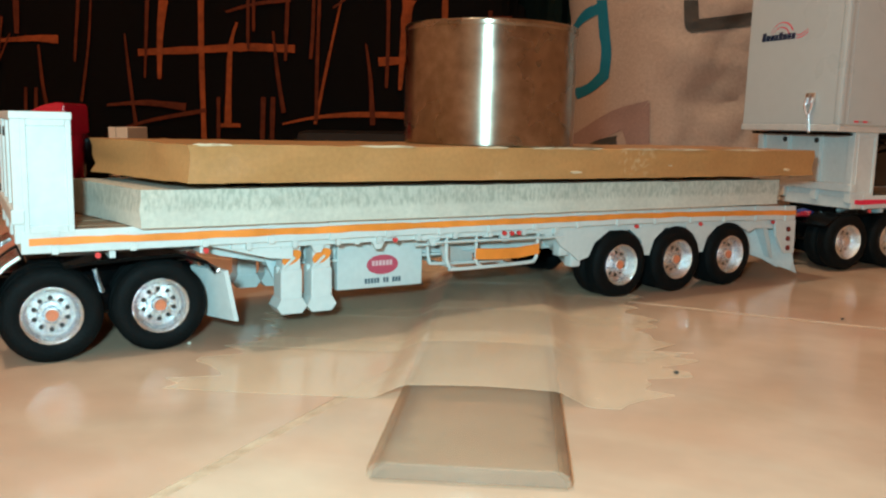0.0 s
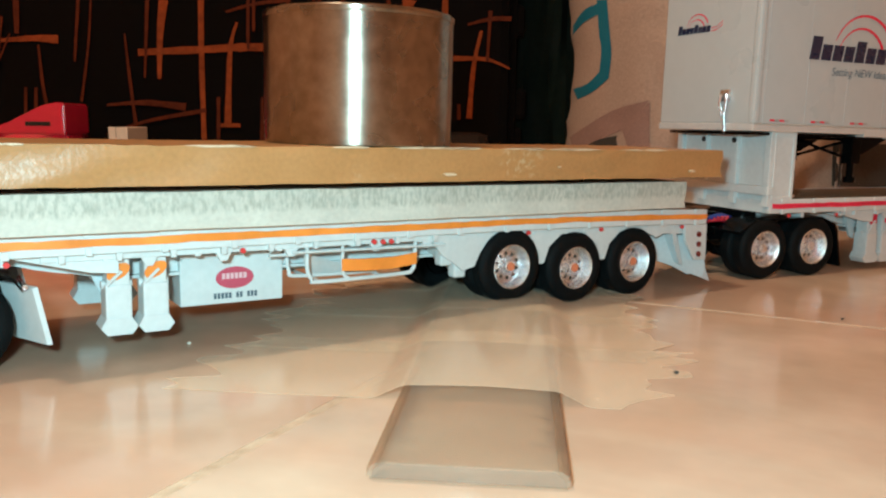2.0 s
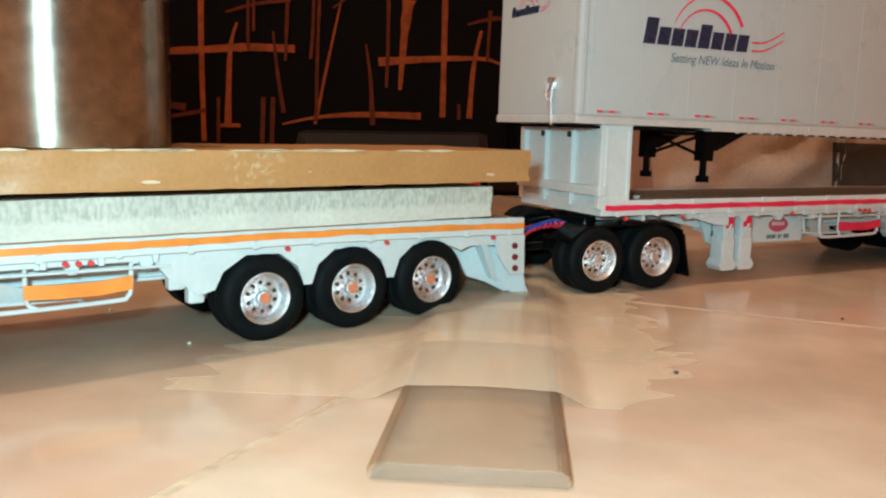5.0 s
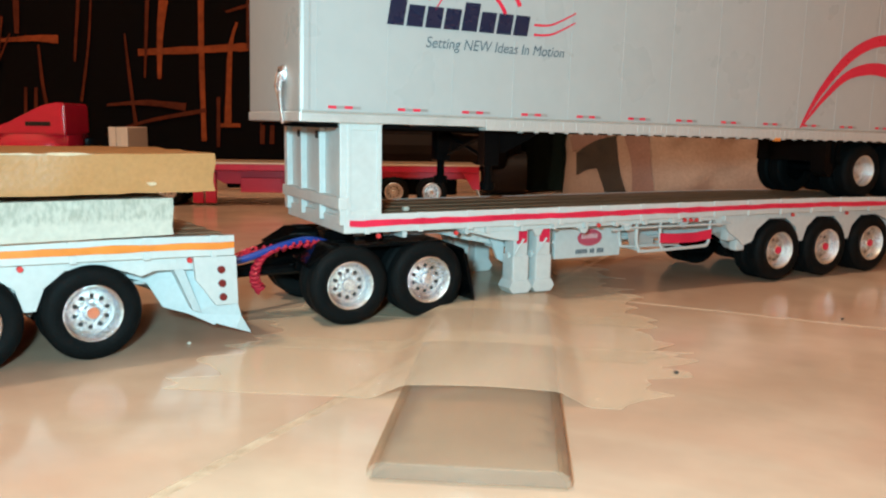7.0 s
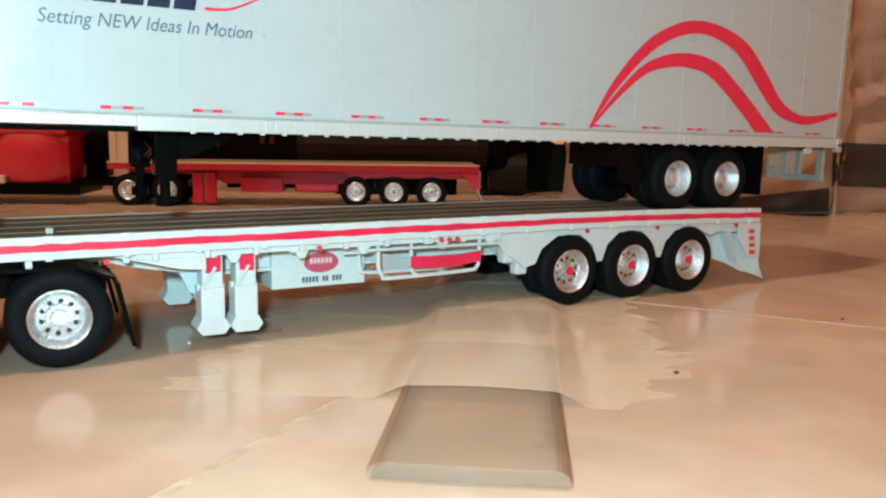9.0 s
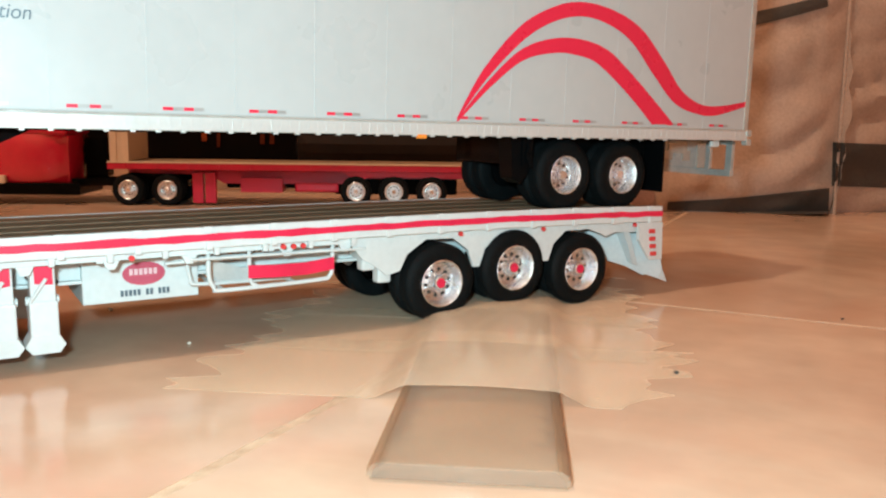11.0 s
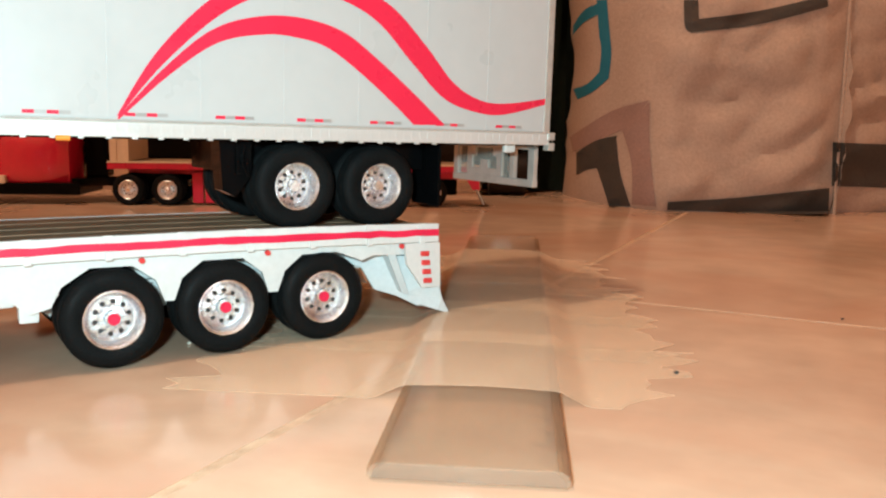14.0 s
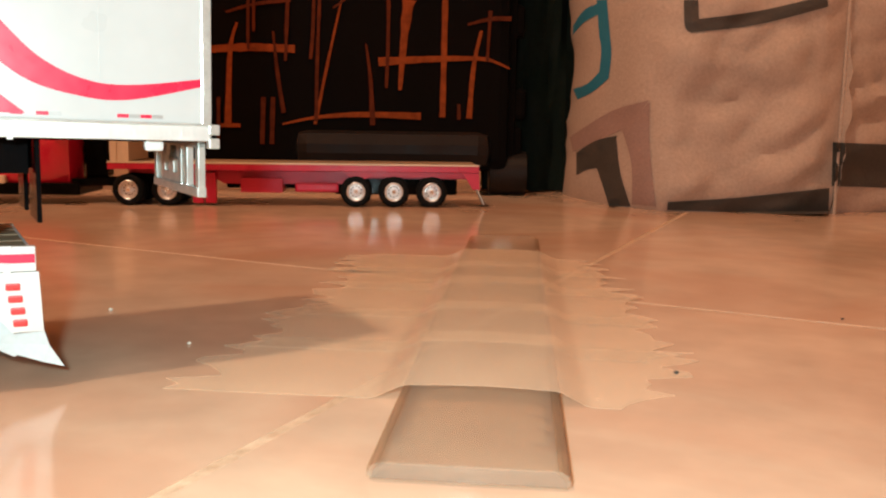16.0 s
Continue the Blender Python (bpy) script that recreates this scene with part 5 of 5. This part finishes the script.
def bag():
    """A soft fabric bag: the front face swells, and turns at an upright seam."""
    ob = thing("fabric_bag", "beige fabric bag printed with angular shapes", "bag")
    plan = smooth_line([(92, 560), (73, 500), (72, 470), (84, 432), (104, 402), (140, 398), (189, 401)], 20)
    plan2 = [(189.5, 401.0), (196, 406), (240, 412), (330, 420), (420, 440)]

    def face(pl, name, seed):
        bm = bmesh.new()
        nz = 84
        cols = []
        for i, (x, y) in enumerate(pl):
            col = []
            for k in range(nz + 1):
                z = 300 * k / nz
                q = Vector((x * 0.02, z * 0.02, seed))
                q2 = Vector((x * 0.028 + z * 0.018, z * 0.052 - x * 0.016, seed + 4))
                d = 7.0 * noise.noise(q) + 6.5 * abs(noise.noise(q2)) + 1.3 * noise.noise(q2 * 2.2) + 0.5 * noise.noise(q * 9)
                tuck = 5.0 * math.exp(-z / 6.0)
                edge = min(1.0, (len(pl) - 1 - i) / 7) if name == "front_face" else min(1.0, i / 1.0)
                col.append(bm.verts.new((x + d * 0.35 * edge, y - d * edge + tuck + z * 0.02, z)))
            cols.append(col)
        for a, b in zip(cols, cols[1:]):
            for k in range(nz):
                bm.faces.new((a[k], b[k], b[k + 1], a[k + 1]))
        return bm

    front = part("front_face", face(plan, "front_face", 1.0), BAGCLOTH, ob, smooth=True)
    side = part("side_face", face(smooth_line(plan2, 10), "side_face", 9.0), BAGCLOTH, ob, smooth=True)
    part("seam", tube(bmesh.new(), [(189.3, 400.6 + z * 0.02, z) for z in range(0, 300, 12)], 0.9, 6), BAGCLOTH, ob, smooth=True)
    part("back", boxm(95, 420, 470, 560, 0, 300, 10), BAGCLOTH, ob)

    # prints: pieces of cloth laid just off the face, following its swell
    from mathutils.bvhtree import BVHTree
    trees = []
    for o in (front, side):
        bmx = bmesh.new()
        bmx.from_mesh(o.data)
        trees.append(BVHTree.FromBMesh(bmx))

    def printed(name, outline, m):
        """Outline in the sketch's own units, pressed onto the bag along the sight line."""
        eye = Vector((0, 0, 0.04184))
        r = radians(0.878)
        bm = bmesh.new()
        n = 9
        # outline is a strip: two polylines of equal count
        top, bot = outline
        top, bot = [smooth_or_line(l, 24) for l in (top, bot)]
        rows = []
        for j in range(n + 1):
            row = []
            for a, b in zip(top, bot):
                px, py = a[0] + (b[0] - a[0]) * j / n, a[1] + (b[1] - a[1]) * j / n
                u, v = (px - 784) / 1467.85, (441 - py) / 1467.85
                u, v = u * math.cos(r) - v * math.sin(r), u * math.sin(r) + v * math.cos(r)
                w = Vector((u, math.cos(PITCH) + v * math.sin(PITCH), v * math.cos(PITCH) - math.sin(PITCH))).normalized()
                best = None
                for tr in trees:
                    hit = tr.ray_cast(eye, w)
                    if hit[0] is not None and (best is None or hit[3] < best):
                        best = hit[3]
                p = eye + w * ((best or 0.43) - 0.0006)
                row.append(bm.verts.new(p / MM))
            rows.append(row)
        for a, b in zip(rows, rows[1:]):
            for i in range(len(a) - 1):
                bm.faces.new((a[i], a[i + 1], b[i + 1], b[i]))
        return part(name, bm, m, ob, smooth=True)

    printed("teal_print", ([(1014, 46), (1034, 18), (1064, 4)], [(1014, 62), (1036, 38), (1068, 22)]), BAGBLUE)
    printed("teal_print", ([(1056, 0), (1060, 60), (1064, 90), (1060, 130)], [(1074, 0), (1079, 60), (1082, 95), (1077, 138)]), BAGBLUE)
    printed("teal_print", ([(1014, 158), (1040, 148), (1062, 126)], [(1022, 176), (1050, 162), (1078, 138)]), BAGBLUE)
    printed("charcoal_print", ([(1210, 0), (1212, 46), (1222, 57)], [(1236, 0), (1237, 30), (1240, 36)]), BAGDARK)
    printed("charcoal_print", ([(1236, 34), (1340, 20), (1464, -8)], [(1222, 58), (1340, 44), (1466, 12)]), BAGDARK)
    printed("mauve_print", ([(1008, 243), (1082, 197), (1148, 178)], [(1014, 268), (1087, 236), (1112, 230)]), BAGMAUVE)
    printed("mauve_print", ([(1100, 228), (1117, 290), (1118, 362)], [(1150, 180), (1150, 262), (1161, 366)]), BAGMAUVE)
    printed("charcoal_print", ([(1020, 270), (1055, 249), (1093, 240)], [(1020, 310), (1041, 300), (1062, 297)]), BAGDARK)
    printed("charcoal_print", ([(1054, 292), (1070, 340), (1077, 364)], [(1090, 241), (1098, 306), (1116, 366)]), BAGDARK)
    printed("charcoal_print", ([(1182, 358), (1306, 350), (1468, 333)], [(1180, 374), (1306, 378), (1466, 379)]), BAGDARK)
    printed("charcoal_print", ([(1474, 252), (1520, 254), (1600, 257)], [(1472, 330), (1520, 331), (1600, 334)]), BAGDARK)
    return ob


def smooth_or_line(pts, n):
    line = smooth_line(pts, n // (len(pts) - 1))
    while len(line) < n + 1:
        line.append(line[-1])
    return line[: n + 1]


bag()


# ---- what moves ----
def over_ruler(x, y):
    """Millimetres by which the taped ruler lifts a wheel that stands at x, y."""
    p = ruler_frame().inverted() @ Vector((x * MM, y * MM, 0)) / MM
    if not 0 < p.y < RL:
        return 0.0
    d = max(0.0, 5.0 - p.x, p.x - RW) / 0.83
    return max(0.0, math.sqrt(max(0.0, 8.3 ** 2 - d * d)) - 8.3 + RT) * 0.75


def motions():
    walk(TRAILER_A, carried_rows(PATH_A, tilt=TILT_A))
    for ob in (SLAB_LOW, SLAB_TOP, CAN, *SPACERS):
        walk(ob, carried_rows(PATH_A, tilt=TILT_A))
    walk(TRACTOR, carried_rows(PATH_A))
    walk(DOLLY, carried_rows(PATH_D))
    walk(TRAILER_B, carried_rows(PATH_B, tilt=TILT_B))
    walk(GRIT, carried_rows(PATH_B, tilt=TILT_B))
    # the box trailer creeps forward a little on the deck towards the end
    creep = [float(np.interp(row[0], (11.5, 13.5, 14.5, 15.0, 16.0), (0.0, -0.3, -0.5, -0.9, -0.7))) for row in PATH_B]
    walk(VAN, [(row[0], carried_rows([row])[0][1] @ Matrix.Translation((c * MM, 0, 0)) @ VAN_SEAT) for row, c in zip(PATH_B, creep)])
    lean = {TRAILER_A: TILT_A, TRAILER_B: TILT_B}
    for hub, owner, seat, path, R, out in ROLLING:
        roll = travelled(path)
        ts, ss = [a for a, _ in roll], [b for _, b in roll]
        cols = list(zip(*path))
        wx, wy = seat.translation.x / MM, seat.translation.y / MM
        rows = []
        for k in range(81):
            t = k * 0.2
            x, y, z, rise, head = (float(np.interp(t, ts, c)) for c in cols[1:])
            h, up = radians(head), radians(rise - lean.get(owner, 0.0))
            lift = over_ruler(x + wx * math.cos(h) - wy * math.sin(h), y + wx * math.sin(h) + wy * math.cos(h))
            ride = lift + min(z, 0.4) - z - wx * math.sin(up)
            a = math.degrees(float(np.interp(t, ts, ss)) / (R * MM))
            rows.append((t, Matrix.Translation((0, 0, ride * MM)) @ seat @ pose(0, 0, 0, 0, a * out, 0)))
        walk(hub, rows)


TILT_A, TILT_B = 0.48, 0.20
motions()
